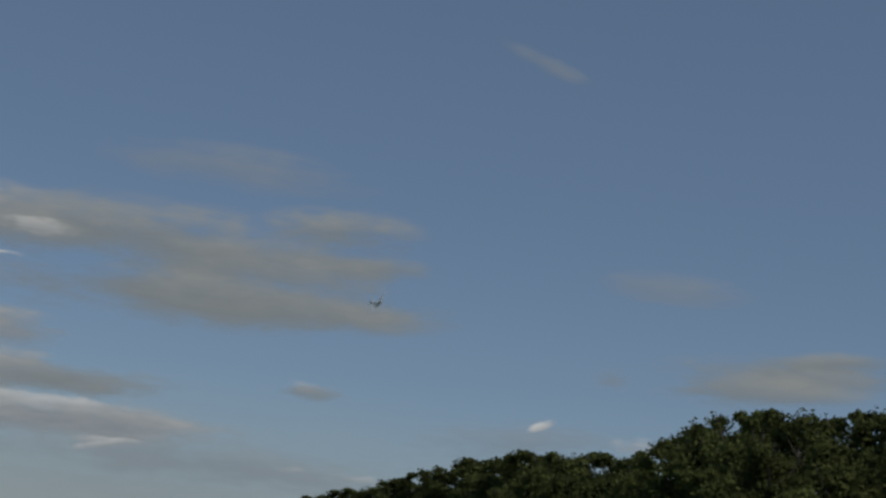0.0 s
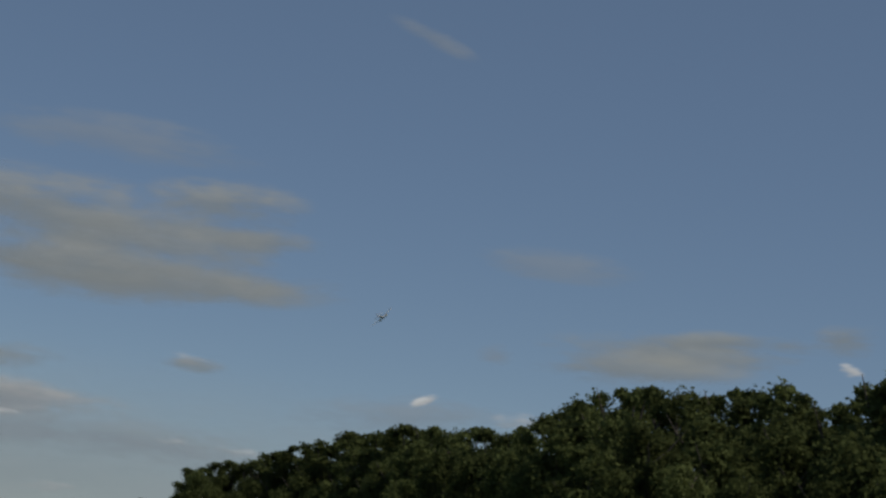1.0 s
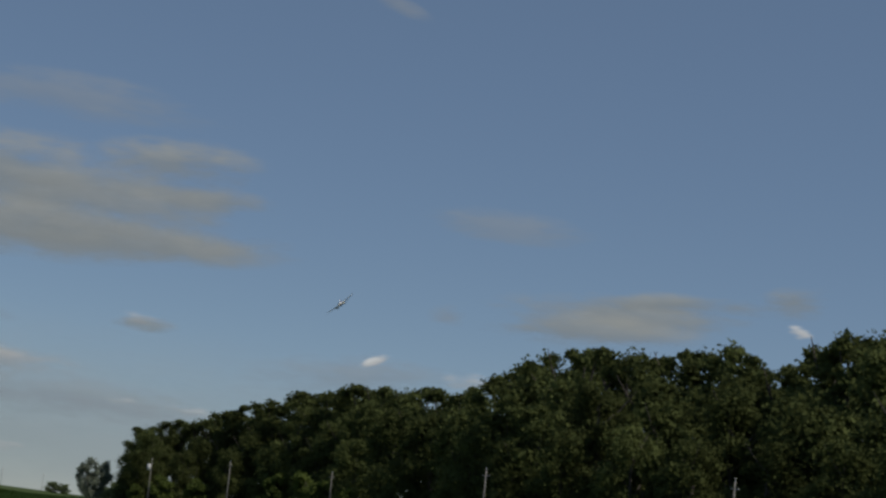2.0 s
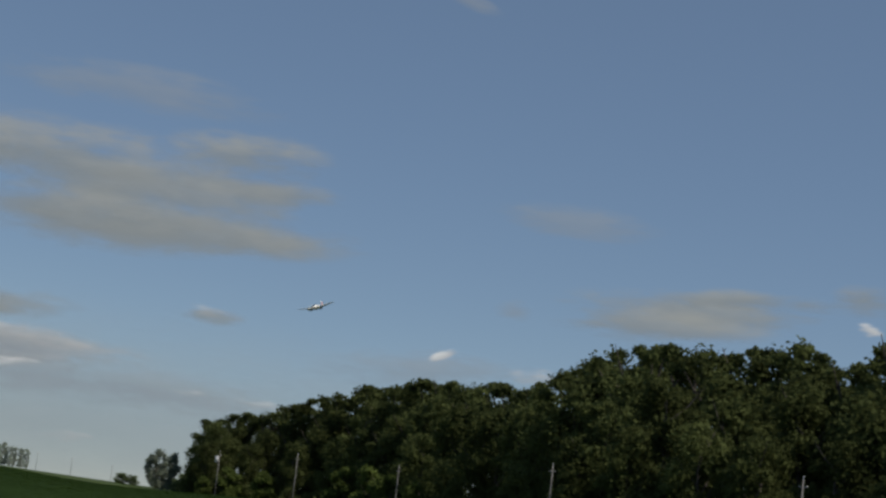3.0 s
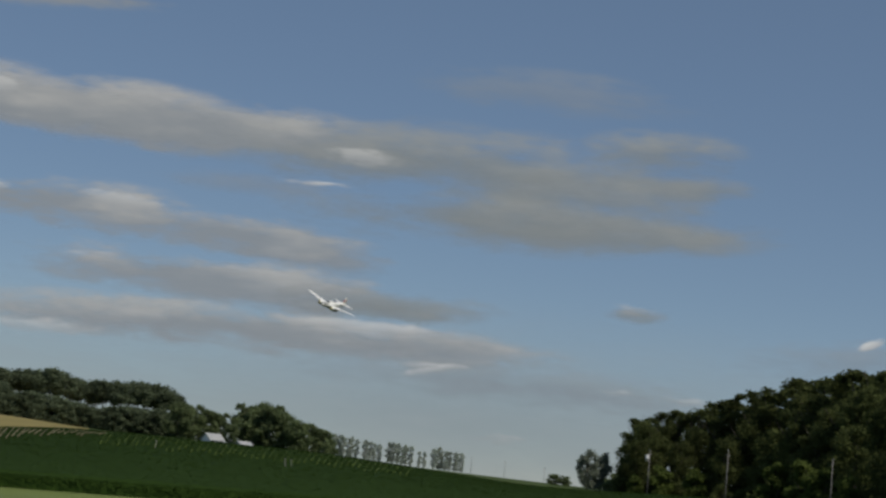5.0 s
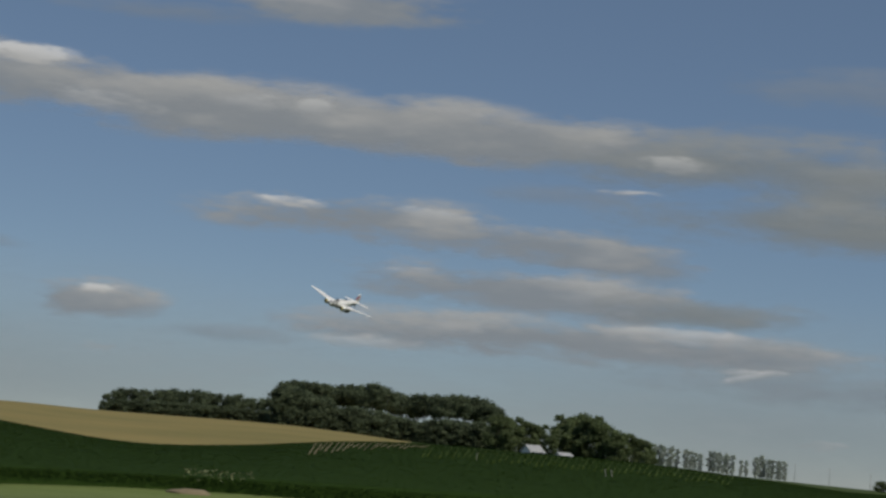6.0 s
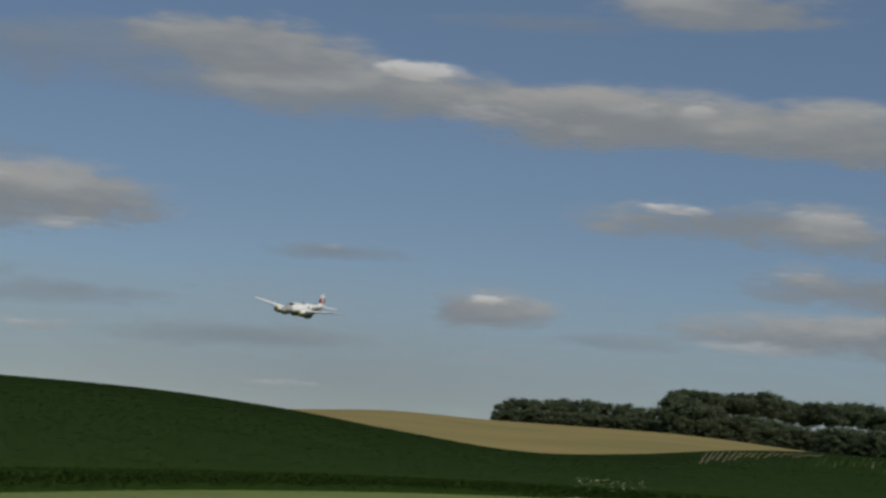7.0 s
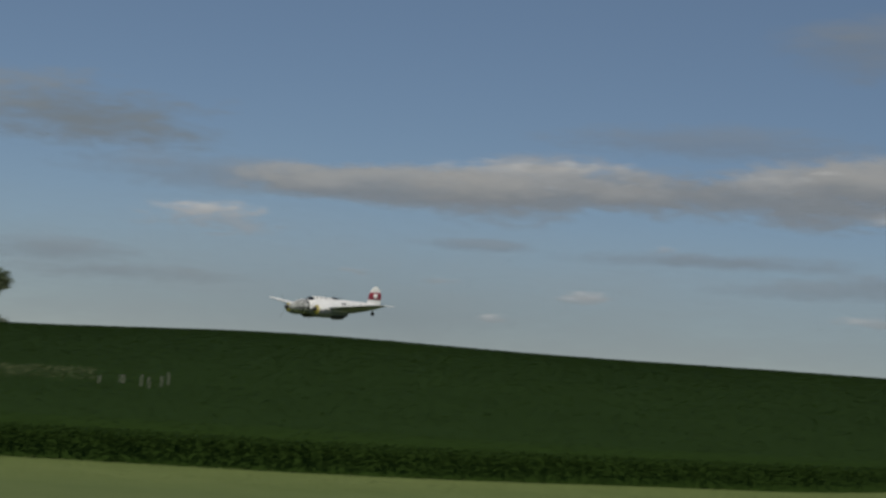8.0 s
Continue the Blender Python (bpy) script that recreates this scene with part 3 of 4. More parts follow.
def soil_gaps():
    """Strips of bare earth between crop rows on the brow, where the rows run straight away."""
    rng = random.Random(31)
    for k in range(21):
        az = 21.75 - 0.162 * k + rng.uniform(-0.03, 0.03)
        e, (rc, _) = edge_at(az), crest_at(az)
        near, far = e + (rc - e) * (0.50 + 0.010 * k + rng.uniform(-0.05, 0.08)), e + (rc - e) * (0.90 - 0.003 * k + rng.uniform(-0.06, 0.04))
        w = (0.046 - 0.0015 * k) * rng.uniform(0.7, 1.25)
        a, b = grounded(az + 0.19, near), grounded(az, far)
        side = Vector((math.cos(radians(az)), math.sin(radians(az)), 0)) * w
        bm = bmesh.new()
        zs = (CROP_HEIGHT - 0.12, CROP_HEIGHT + 0.015)
        lower = [bm.verts.new(p + Vector((0, 0, zs[0]))) for p in (a - side, a + side, b + side, b - side)]
        upper = [bm.verts.new(p + Vector((0, 0, zs[1]))) for p in (a - side * 0.5, a + side * 0.5, b + side * 0.5, b - side * 0.5)]
        bm.faces.new(upper)
        for i in range(4):
            j = (i + 1) % 4
            bm.faces.new((lower[i], lower[j], upper[j], upper[i]))
        ob = part("soil_strip", bm, BARE, None, smooth=False)
        tagged(ob, "pale strip of dry earth between crop rows", "soil strip", "soil strips")


def crop_rows():
    """Low ridges of younger, paler leaves where the rows run straight up the brow."""
    rng = random.Random(32)
    for k in range(52):
        az = 18.5 - 0.172 * k + rng.uniform(-0.02, 0.02)
        e, (rc, _) = edge_at(az), crest_at(az)
        near, far = e + (rc - e) * rng.uniform(0.44, 0.56), e + (rc - e) * rng.uniform(0.86, 0.94)
        a, b = grounded(az + 0.16, near), grounded(az, far)
        side = Vector((math.cos(radians(az)), math.sin(radians(az)), 0)) * 0.06 * rng.uniform(0.7, 1.2)
        lift = Vector((0, 0, CROP_HEIGHT))
        bm = loft([[p - side - lift * 0.2 + lift, p + lift * 1.07, p + side - lift * 0.2 + lift] for p in (a.lerp(b, i / 6) + Vector((0, 0, 0.02 * rng.uniform(-1, 1))) for i in range(7))])
        ob = part("crop_row", bm, YOUNG, None)
        tagged(ob, "row of paler young leaves in the green crop", "crop row", "crop rows")


def soil_mound(az, r, wide, tall):
    """A low heap of dry earth on the mown strip."""
    bm = bmesh.new()
    bmesh.ops.create_icosphere(bm, subdivisions=3, radius=1.0)
    for v in bm.verts:
        k = 1 + 0.25 * noise.noise(v.co * 1.7)
        v.co = Vector((v.co.x * wide * k, v.co.y * wide * 0.7 * k, max(v.co.z, -0.1) * tall * k))
    ob = part("soil_mound", bm, EARTH, None)
    ob.matrix_basis = Matrix.Translation(grounded(az, r)) @ pose(0, 0, 0, 0, 0, az)
    tagged(ob, "low heap of pale dry earth on the mown strip", "soil mound")


# ---------- clouds ----------
CLOUD_R = 4300.0


CLOUD_NUMBER = itertools.count()


def cloud(az, el, half_wide, half_high, tilt, mat):
    """A far cloud bank, bulging a little towards the land; az, el and half sizes in degrees."""
    mat = DUSKY if mat is GREY and az < 12.9 else mat
    grow = 1.25 if mat in (BRIGHT, SUNLIT) else 1.5
    # each bank lies on a sphere of its own round the land, so that no two cut each other
    k = next(CLOUD_NUMBER)
    far = CLOUD_R + (320 if mat is VEIL else -170 - 24 * (k % 7) if mat in (BRIGHT, SUNLIT) else -120 + 34 * (k % 10))
    hw, hh = far * math.tan(radians(half_wide)) * grow, far * math.tan(radians(half_high)) * grow * 1.15
    nx, ny = 12, 6
    verts, faces, uvs = [], [], []
    for j in range(ny + 1):
        for i in range(nx + 1):
            u, v = 2 * i / nx - 1, 2 * j / ny - 1
            x, y = u * hw, v * hh
            verts.append((x, y, far - math.sqrt(far * far - x * x - y * y) + 0.12 * hh * (1 - 0.5 * u * u - 0.5 * v * v)))
            uvs.append(((u + 1) / 2, (v + 1) / 2))
    for j in range(ny):
        for i in range(nx):
            k = j * (nx + 1) + i
            faces.append((k, k + 1, k + nx + 2, k + nx + 1))
    me = mesh_of("cloud", verts, faces, mat, True)
    layer = me.uv_layers.new(name="UVMap")
    layer.data.foreach_set("uv", [c for loop in me.loops for c in uvs[loop.vertex_index]])
    ob = new("cloud", me)
    at = spot(az, far * math.cos(radians(el)), EYE + far * math.sin(radians(el)))
    ob.matrix_basis = look(at, at * 2 - Vector((0, 0, EYE)), 0) @ pose(0, 0, 0, 0, 0, -tilt)
    names = {DUSKY: "long dusky cloud bank in shade", GREY: "long grey cloud bank with a paler crown", BRIGHT: "pale patch of cloud", SUNLIT: "small white sunlit puff of cloud", FAINT: "thin faint veil of cloud", VEIL: "wide grey-blue veil of cloud low over the horizon"}
    tagged(ob, names[mat], "cloud", "clouds")


# ---------- the model plane ----------
def airfoil(y, z, lead, trail, thick, n=10, rise=0.0):
    """A closed wing section across x at the spanwise station y."""
    c = lead - trail
    up, down = [], []
    for i in range(n + 1):
        s = (1 - math.cos(math.pi * i / n)) / 2
        t = thick * 2.6 * (0.2969 * math.sqrt(s) - 0.126 * s - 0.3516 * s * s + 0.2843 * s**3 - 0.1036 * s**4) * 2
        up.append((lead - s * c, y, z + t * 1.15 + rise * (lead - s * c)))
        down.append((lead - s * c, y, z - t * 0.75 + rise * (lead - s * c)))
    return up + down[-2:0:-1]


def shade_below(ob, limit=-0.3):
    """Paints the faces that look down in a grey darkened with the belly's shade."""
    ob.data.materials.append(SHADED_UNDER)
    ob.data.polygons.foreach_set("material_index", [1 if p.normal.z < limit else 0 for p in ob.data.polygons])
    return ob


PLANE_SIZE = 0.85  # of a span of 2 m


def build_plane():
    plane = tagged(new("model_airplane"), "white twin-engine radio-controlled model bomber in winter paint, flying", "model airplane")
    body = [(0.27, -0.005, 0.083, 0.088), (0.18, 0.0, 0.093, 0.100), (0.05, 0.002, 0.097, 0.106), (-0.15, 0.003, 0.096, 0.104), (-0.35, 0.006, 0.087, 0.094),
            (-0.55, 0.012, 0.072, 0.079), (-0.75, 0.022, 0.050, 0.058), (-0.90, 0.032, 0.030, 0.040), (-1.0, 0.038, 0.010, 0.020)]
    fus = shade_below(part("fuselage", loft([oval(x, z, w, h * 0.95) for x, z, w, h in body]), WHITE, plane))
    nose = part("nose_glazing", loft([oval(*s) for s in ((0.271, -0.005, 0.082, 0.087), (0.34, -0.010, 0.075, 0.078), (0.40, -0.016, 0.060, 0.060), (0.44, -0.022, 0.040, 0.040), (0.462, -0.026, 0.014, 0.014))]), CLEAR, plane, "mottled clear glazed nose with pale frames")
    for x, hw, hh, zc in ((0.31, 0.0805, 0.0845, -0.008), (0.365, 0.071, 0.073, -0.0125), (0.415, 0.0535, 0.0535, -0.018)):
        part("frame_ring", loft([oval(x - 0.0035, zc, hw, hh), oval(x + 0.0035, zc, hw * 0.985, hh * 0.985)], False), WHITE, nose)
    for k in range(6):
        a = math.pi * (k + 0.5) / 6
        pts = [(0.272, 0.084 * math.cos(a), -0.005 + 0.089 * math.sin(a)), (0.34, 0.0765 * math.cos(a), -0.010 + 0.0795 * math.sin(a)), (0.41, 0.057 * math.cos(a), -0.018 + 0.057 * math.sin(a)), (0.45, 0.031 * math.cos(a), -0.024 + 0.031 * math.sin(a))]
        for p, q in zip(pts, pts[1:]):
            part("frame_bar", rod(p, q, 0.004, 0.004, 6), WHITE, nose)
    # dark panes between the frames, with pale ones left among them
    stages = ((0.272, 0.082, 0.087, -0.005), (0.34, 0.075, 0.078, -0.010), (0.40, 0.060, 0.060, -0.016), (0.44, 0.040, 0.040, -0.022))
    for k in range(12):
        for j in range(3):
            if (k * 5 + j * 7) % 4 == 0:
                continue
            bm = bmesh.new()
            grid = []
            for x, hw, hh, zc in (stages[j], stages[j + 1]):
                x += 0.006 if (x, hw, hh, zc) == stages[j] else -0.006
                for a in (math.pi * (k + 0.18) / 6, math.pi * (k + 0.5) / 6, math.pi * (k + 0.82) / 6):
                    grid += [bm.verts.new((x, hw * f * math.cos(a), zc + hh * f * math.sin(a))) for f in (1.012, 0.97)]
            for a, b, c, d in ((0, 2, 8, 6), (2, 4, 10, 8), (1, 7, 9, 3), (3, 9, 11, 5), (0, 6, 7, 1), (4, 5, 11, 10), (0, 1, 3, 2), (2, 3, 5, 4), (6, 8, 9, 7), (8, 10, 11, 9)):
                bm.faces.new((grid[a], grid[b], grid[c], grid[d]))
            part("pane", bm, GLASS, nose, smooth=False)
    # the nose reaches well ahead of the engines
    for piece in (nose, *nose.children):
        for v in piece.data.vertices:
            v.co.x = 0.271 + (v.co.x - 0.271) * 1.35
    # cockpit step, dorsal gun position, ventral gondola
    part("windscreen", loft([oval(x, z, w, h) for x, z, w, h in ((0.255, 0.06, 0.045, 0.020), (0.21, 0.082, 0.050, 0.030), (0.17, 0.086, 0.050, 0.030))]), GLASS, plane, "dark cockpit windscreen")
    part("spine", loft([oval(x, z, w, h) for x, z, w, h in ((0.172, 0.088, 0.050, 0.030), (0.05, 0.092, 0.050, 0.030), (-0.10, 0.090, 0.048, 0.026), (-0.16, 0.082, 0.042, 0.022))]), WHITE, plane)
    for x in (0.13, 0.06, -0.02):
        for s in (1, -1):
            part("roof_window", box((x - 0.014, s * 0.042 - 0.008, 0.100), (x + 0.014, s * 0.042 + 0.008, 0.112), 0.003), GLASS, plane, "small dark roof window", smooth=False)
    turret = part("gun_position", loft([oval(x, z, w, h) for x, z, w, h in ((-0.165, 0.090, 0.036, 0.026), (-0.21, 0.094, 0.036, 0.026), (-0.27, 0.078, 0.024, 0.018))]), GLASS, plane, "dark glazed dorsal gun position")
    part("gun", rod((-0.25, 0, 0.10), (-0.34, 0, 0.118), 0.004, 0.004, 6), BLACK, turret)
    part("gondola", loft([oval(x, z, w, h) for x, z, w, h in ((0.16, -0.088, 0.020, 0.012), (0.10, -0.105, 0.038, 0.026), (-0.12, -0.108, 0.038, 0.028), (-0.24, -0.092, 0.020, 0.012))]), SHADED_UNDER, plane)
    for side, s in (("left", 1), ("right", -1)):
        stations = [(0.06, 0.0, 0.19, -0.30, 0.060), (0.20, 0.004, 0.185, -0.295, 0.058), (0.36, 0.022, 0.165, -0.27, 0.048), (0.55, 0.046, 0.125, -0.235, 0.038), (0.75, 0.070, 0.082, -0.195, 0.027), (0.88, 0.086, 0.050, -0.160, 0.019), (0.95, 0.094, 0.022, -0.130, 0.013), (0.985, 0.099, -0.012, -0.098, 0.008), (1.0, 0.101, -0.038, -0.070, 0.003)]
        wing = shade_below(part("wing", loft([airfoil(s * y, z - 0.03, a, b, t, 10, 0.07) for y, z, a, b, t in stations]), WHITE, plane))
        ail = [(0.60, 0.052, -0.19, -0.232, 0.012), (0.75, 0.070, -0.155, -0.199, 0.009), (0.88, 0.086, -0.125, -0.163, 0.007)]
        part("aileron", loft([airfoil(s * y, z - 0.029, a, b - 0.006, t, 10, 0.07) for y, z, a, b, t in ail]), WHITE, wing)
        y = 0.25 * s
        nac = part("engine_nacelle", loft([oval(x, z, w, h, y) for x, z, w, h in ((0.31, -0.035, 0.050, 0.058), (0.26, -0.038, 0.060, 0.066), (0.14, -0.042, 0.062, 0.070), (0.0, -0.046, 0.060, 0.070), (-0.12, -0.048, 0.050, 0.062), (-0.24, -0.032, 0.022, 0.026), (-0.30, -0.026, 0.006, 0.008))]), WHITE, plane)
        shade_below(nac, -0.1)
        part("cowling", loft([oval(x, z, w, h, y) for x, z, w, h in ((0.312, -0.035, 0.0505, 0.0585), (0.326, -0.033, 0.046, 0.050), (0.336, -0.031, 0.036, 0.037))]), YELLOW, nac, "yellow engine cowling")
        part("lower_cowl", loft([oval(x, z, w, h, y, 14) for x, z, w, h in ((0.29, -0.052, 0.046, 0.046), (0.24, -0.056, 0.054, 0.054), (0.16, -0.060, 0.054, 0.056))]), SHADED_UNDER, nac, "grey lower cowl, darkened with painted shade")
        part("radiator", loft([oval(x, z, w, h, y, 14) for x, z, w, h in ((0.10, -0.095, 0.034, 0.022), (0.04, -0.112, 0.046, 0.034), (-0.10, -0.108, 0.046, 0.036), (-0.19, -0.078, 0.024, 0.020))]), GUNMETAL, nac, "dark radiator bath")
        for k in range(5):
            part("exhaust_stub", rod((0.25 - 0.03 * k, y + 0.064 * s, -0.028), (0.235 - 0.03 * k, y + 0.074 * s, -0.032), 0.006, 0.005, 6), GUNMETAL, nac)
        stab = [(0.015, 0.046, -0.775, -0.965, 0.018), (0.16, 0.047, -0.785, -0.965, 0.016), (0.28, 0.048, -0.805, -0.955, 0.012), (0.35, 0.049, -0.835, -0.935, 0.008), (0.385, 0.049, -0.868, -0.905, 0.003)]
        tailplane = shade_below(part("tailplane", loft([airfoil(s * yy, z, a, b, t) for yy, z, a, b, t in stab]), WHITE, plane))
        elev = [(0.03, 0.0465, -0.925, -0.975, 0.008), (0.26, 0.048, -0.915, -0.966, 0.006)]
        part("elevator", loft([airfoil(s * yy, z, a, b, t) for yy, z, a, b, t in elev]), WHITE, tailplane)
        # flank marks: a cross between bars where the letters are
        def flank(x, z, wide, high, mat, name, label=""):
            q = [b for b in body]
            hw = np.interp(-x, [-b[0] for b in q], [b[2] for b in q])
            hh = np.interp(-x, [-b[0] for b in q], [b[3] for b in q])
            zc = np.interp(-x, [-b[0] for b in q], [b[1] for b in q])
            f = math.sqrt(max(1 - ((z - zc) / hh) ** 2, 0.05))
            y1 = s * hw * f
            return part(name, box((x - wide / 2, y1 - 0.004, z - high / 2), (x + wide / 2, y1 + 0.004, z + high / 2)), mat, fus, label, smooth=False)
        flank(-0.60, 0.016, 0.022, 0.070, BLACK, "cross_upright", "black cross marking")
        flank(-0.60, 0.016, 0.070, 0.022, BLACK, "cross_bar")
        for x, w in ((-0.475, 0.012), (-0.505, 0.03), (-0.68, 0.026), (-0.715, 0.026)):
            flank(x, 0.016, w, 0.045, GUNMETAL, "letter_bar", "dark bar in place of lettering")
        for x in (-0.27, -0.31):
            flank(x, 0.045, 0.022, 0.024, GLASS, "side_window", "small dark side window")
    # fin and rudder
    def fin_ring(z, lead, trail, t, grow=0.0):
        ring = airfoil(0, 0, lead + grow, trail - grow, t + grow)
        return [(p[0], p[2], 0.03 + (z - 0.03) * 0.92) for p in ring]
    shape = [(0.03, -0.74, -1.0, 0.020), (0.08, -0.765, -1.01, 0.018), (0.14, -0.785, -1.012, 0.016), (0.20, -0.80, -1.005, 0.014), (0.25, -0.825, -0.99, 0.011), (0.285, -0.855, -0.965, 0.008), (0.305, -0.89, -0.935, 0.003)]
    fin = part("fin", loft([fin_ring(*q) for q in shape]), WHITE, plane)
    part("tail_band", loft([fin_ring(z, np.interp(z, [q[0] for q in shape], [q[1] for q in shape]), np.interp(z, [q[0] for q in shape], [q[2] for q in shape]), np.interp(z, [q[0] for q in shape], [q[3] for q in shape]), 0.0022) for z in (0.125, 0.15, 0.175, 0.20, 0.225)]), RED, fin, "red band across the fin")
    for s in (1, -1):
        part("disc", rod((-0.895, 0.010 * s, 0.163), (-0.895, 0.026 * s, 0.163), 0.032, 0.031, 20), WHITE, fin, "plain white disc on the red band")
    leg = part("tail_leg", rod((-0.86, 0, 0.01), (-0.88, 0, -0.05), 0.007, 0.006, 8), STEEL, plane)
    part("tail_wheel", rod((-0.88, -0.010, -0.058), (-0.88, 0.010, -0.058), 0.024, 0.024, 16), BLACK, leg, "black rubber tail wheel")
    props = []
    for s in (1, -1):
        prop = tagged(new("propeller"), "thin dark three-bladed propeller, spinning")
        prop.parent = plane
        part("spinner", loft([oval(x, 0, r, r, 0, 14) for x, r in ((-0.03, 0.030), (-0.01, 0.026), (0.008, 0.016), (0.016, 0.004))]), GUNMETAL, prop, "dark spinner")
        for k in range(3):
            a = 2 * math.pi * k / 3
            tip = [(0.0, d * math.cos(a) + o * math.sin(a), d * math.sin(a) - o * math.cos(a)) for d, o in ((0.02, -0.003), (0.10, -0.005), (0.17, -0.002), (0.17, 0.002), (0.10, 0.005), (0.02, 0.003))]
            part("blade", loft([[(p[0] - 0.002, p[1], p[2]) for p in tip], [(p[0] + 0.002, p[1], p[2]) for p in tip]]), BLACK, prop, smooth=False).data.materials[0] = BLUR
        props.append((prop, Vector((0.362, 0.25 * s, -0.027))))
    plane.scale = (PLANE_SIZE,) * 3
    return plane, props


def flight(az, el, dist, heading, pitch, bank):
    """The plane's pose: where it is seen from the eye, its heading to the left of +y, nose up, right wing down."""
    dist *= PLANE_SIZE
    at = spot(az, dist * math.cos(radians(el)), EYE + dist * math.sin(radians(el)))
    return Matrix.Translation(at) @ pose(0, 0, 0, 0, 0, heading + 90) @ pose(0, 0, 0, 0, -pitch, 0) @ pose(0, 0, 0, bank, 0, 0)


def motions():
    walk(airplane, [
        (0.0, flight(2.01, 7.86, 150, 212, -5, 56)), (0.5, flight(-0.06, 7.47, 142, 205, -6, 54)), (1.0, flight(-1.61, 7.06, 134, 193, -8, 50)),
        (1.5, flight(-2.22, 6.66, 126, 180, -9, 46)), (1.7, flight(-2.18, 6.50, 122.5, 175, -9, 46)), (2.8, flight(0.05, 5.88, 101, 159, -10, 20)), (3.0, flight(0.76, 5.74, 97, 157.6, -9.7, 15.2)),
        (3.5, flight(2.93, 5.27, 89, 157.7, -11.3, -0.8)), (4.0, flight(5.93, 4.97, 81, 158.5, -9.0, -9)), (4.2, flight(7.1, 4.9, 78, 160, -7.5, -14)),
        (5.3, flight(14.85, 4.55, 60.8, 165, -4.2, -25)), (5.5, flight(16.52, 4.48, 57.4, 167.0, -3.9, -24.9)), (6.0, flight(21.38, 4.28, 51.4, 172.9, -5.1, -22.5)),
        (6.5, flight(26.67, 3.97, 44.8, 178.0, -4.7, -21.0)), (7.0, flight(33.82, 3.44, 37.7, 182.1, -5.3, -7.5)), (7.5, flight(43.02, 2.51, 30.4, 187.2, -3.9, -6.2)),
        (7.8, flight(50.85, 1.92, 26.3, 188.2, -2.7, -3.0)), (8.0, flight(57.03, 1.79, 24.1, 190.5, -2.1, -1.6)),
    ])
    for prop, at in propellers:
        walk(prop, [(k / 30, Matrix.Translation(at) @ pose(0, 0, 0, 71 * k, 0, 0)) for k in range(241)])


# ---------- the place ----------
build_ground()
build_forest()
build_far_trees()
build_bushes()
for az, r, tall in ((4.52, 440, 8.0), (0.73, 305, 8.4), (-2.2, 285, 8.0), (-6.6, 200, 8.2), (-13.7, 155, 7.8), (8.03, 690, 6.2), (7.06, 690, 6.0), (5.92, 690, 5.5)):
    utility_pole(az, r, tall)
utility_pole(2.95, 352, 8.2, 6.9)
farm_shed(15.5, 500, 4.2, 3.8, 2.0, 3.5, 1.35, "small white farm shed with a pale roof among trees")
farm_shed(14.6, 500, 3.6, 3.4, 2.0, 3.0, 1.95, "low white farm outbuilding beside the trees")
crop_patch("crop", "dense dark green leafy crop covering the slope", 295000, -3, 71, 0.0, 1.03, 0.412, 0.434, 0.03, 0.06, CROP, 3, 1.0, 20.0)
crop_patch("crop_edge", "ragged leafy edge of the green crop", 76000, 6, 71, -0.004, 0.012, 0.0, 0.46, 0.018, 0.034, CROP, 4, 0.8, 5.0)
crop_patch("grass", "pale dry grass along the mown field's edge", 30000, 6, 71, -0.06, -0.002, 0.0, 0.03, 0.01, 0.025, BLADE, 6, 0.6, 8.0)
soil_gaps()
crop_rows()
for az, r, tall, lean in ((62.04, 42.5, 0.66, 3), (61.75, 42.0, 0.64, -3), (61.48, 42.5, 0.66, 4), (61.24, 43.5, 0.68, 0), (63.19, 43, 0.58, 0), (62.65, 43.5, 0.58, 5), (62.45, 43.5, 0.58, -4), (13.32, 106, 0.85, -8), (13.12, 107, 0.8, -12), (17.1, 114, 0.85, 3)):
    stake(az, r, tall, lean, 0.014 if r < 60 else 0.035)
crop_patch("dry_weeds", "pale dry weeds showing through the crop", 1700, 63.3, 66.8, 0.165, 0.232, 0.40, 0.54, 0.008, 0.02, PALE_WEED, 21)
crop_patch("edge_weeds", "pale flowering weeds at the crop's edge", 130, 23.4, 25.4, -0.004, 0.015, 0.2, 0.72, 0.025, 0.05, PALE_WEED, 22)
soil_mound(25.2, 61.0, 0.7, 0.16)

# clouds by bearing, elevation, half width, half height and tilt, in degrees
cloud(9.06, 8.96, 5.25, 0.85, 0.8, GREY)
cloud(7.54, 7.44, 6.41, 0.65, -2.8, GREY)
cloud(8.7, 7.65, 4.6, 0.62, -1.0, GREY)
cloud(4.3, 7.35, 3.2, 0.42, -1.5, GREY)
cloud(3.54, 9.71, 2.12, 0.59, -4.4, GREY)
cloud(5.22, 8.54, 3.57, 0.65, -2.6, GREY)
cloud(2.44, 8.90, 1.80, 0.29, -1.2, GREY)
cloud(-11.55, 7.26, 2.67, 0.25, -2.4, GREY)
cloud(3.70, 5.12, 0.81, 0.18, 0.9, GREY)
cloud(3.79, 5.16, 1.01, 0.25, 0.9, BRIGHT)
cloud(10.89, 4.75, 3.00, 0.43, -0.7, GREY)
cloud(10.31, 4.05, 2.37, 0.18, -3.6, BRIGHT)
cloud(9.14, 3.69, 2.86, 0.29, -1.4, FAINT)
cloud(12.32, 5.84, 1.17, 0.43, 2.0, FAINT)
cloud(5.77, 2.76, 4.52, 0.49, 1.9, FAINT)
cloud(4.15, 2.83, 0.81, 0.11, 1.0, BRIGHT)
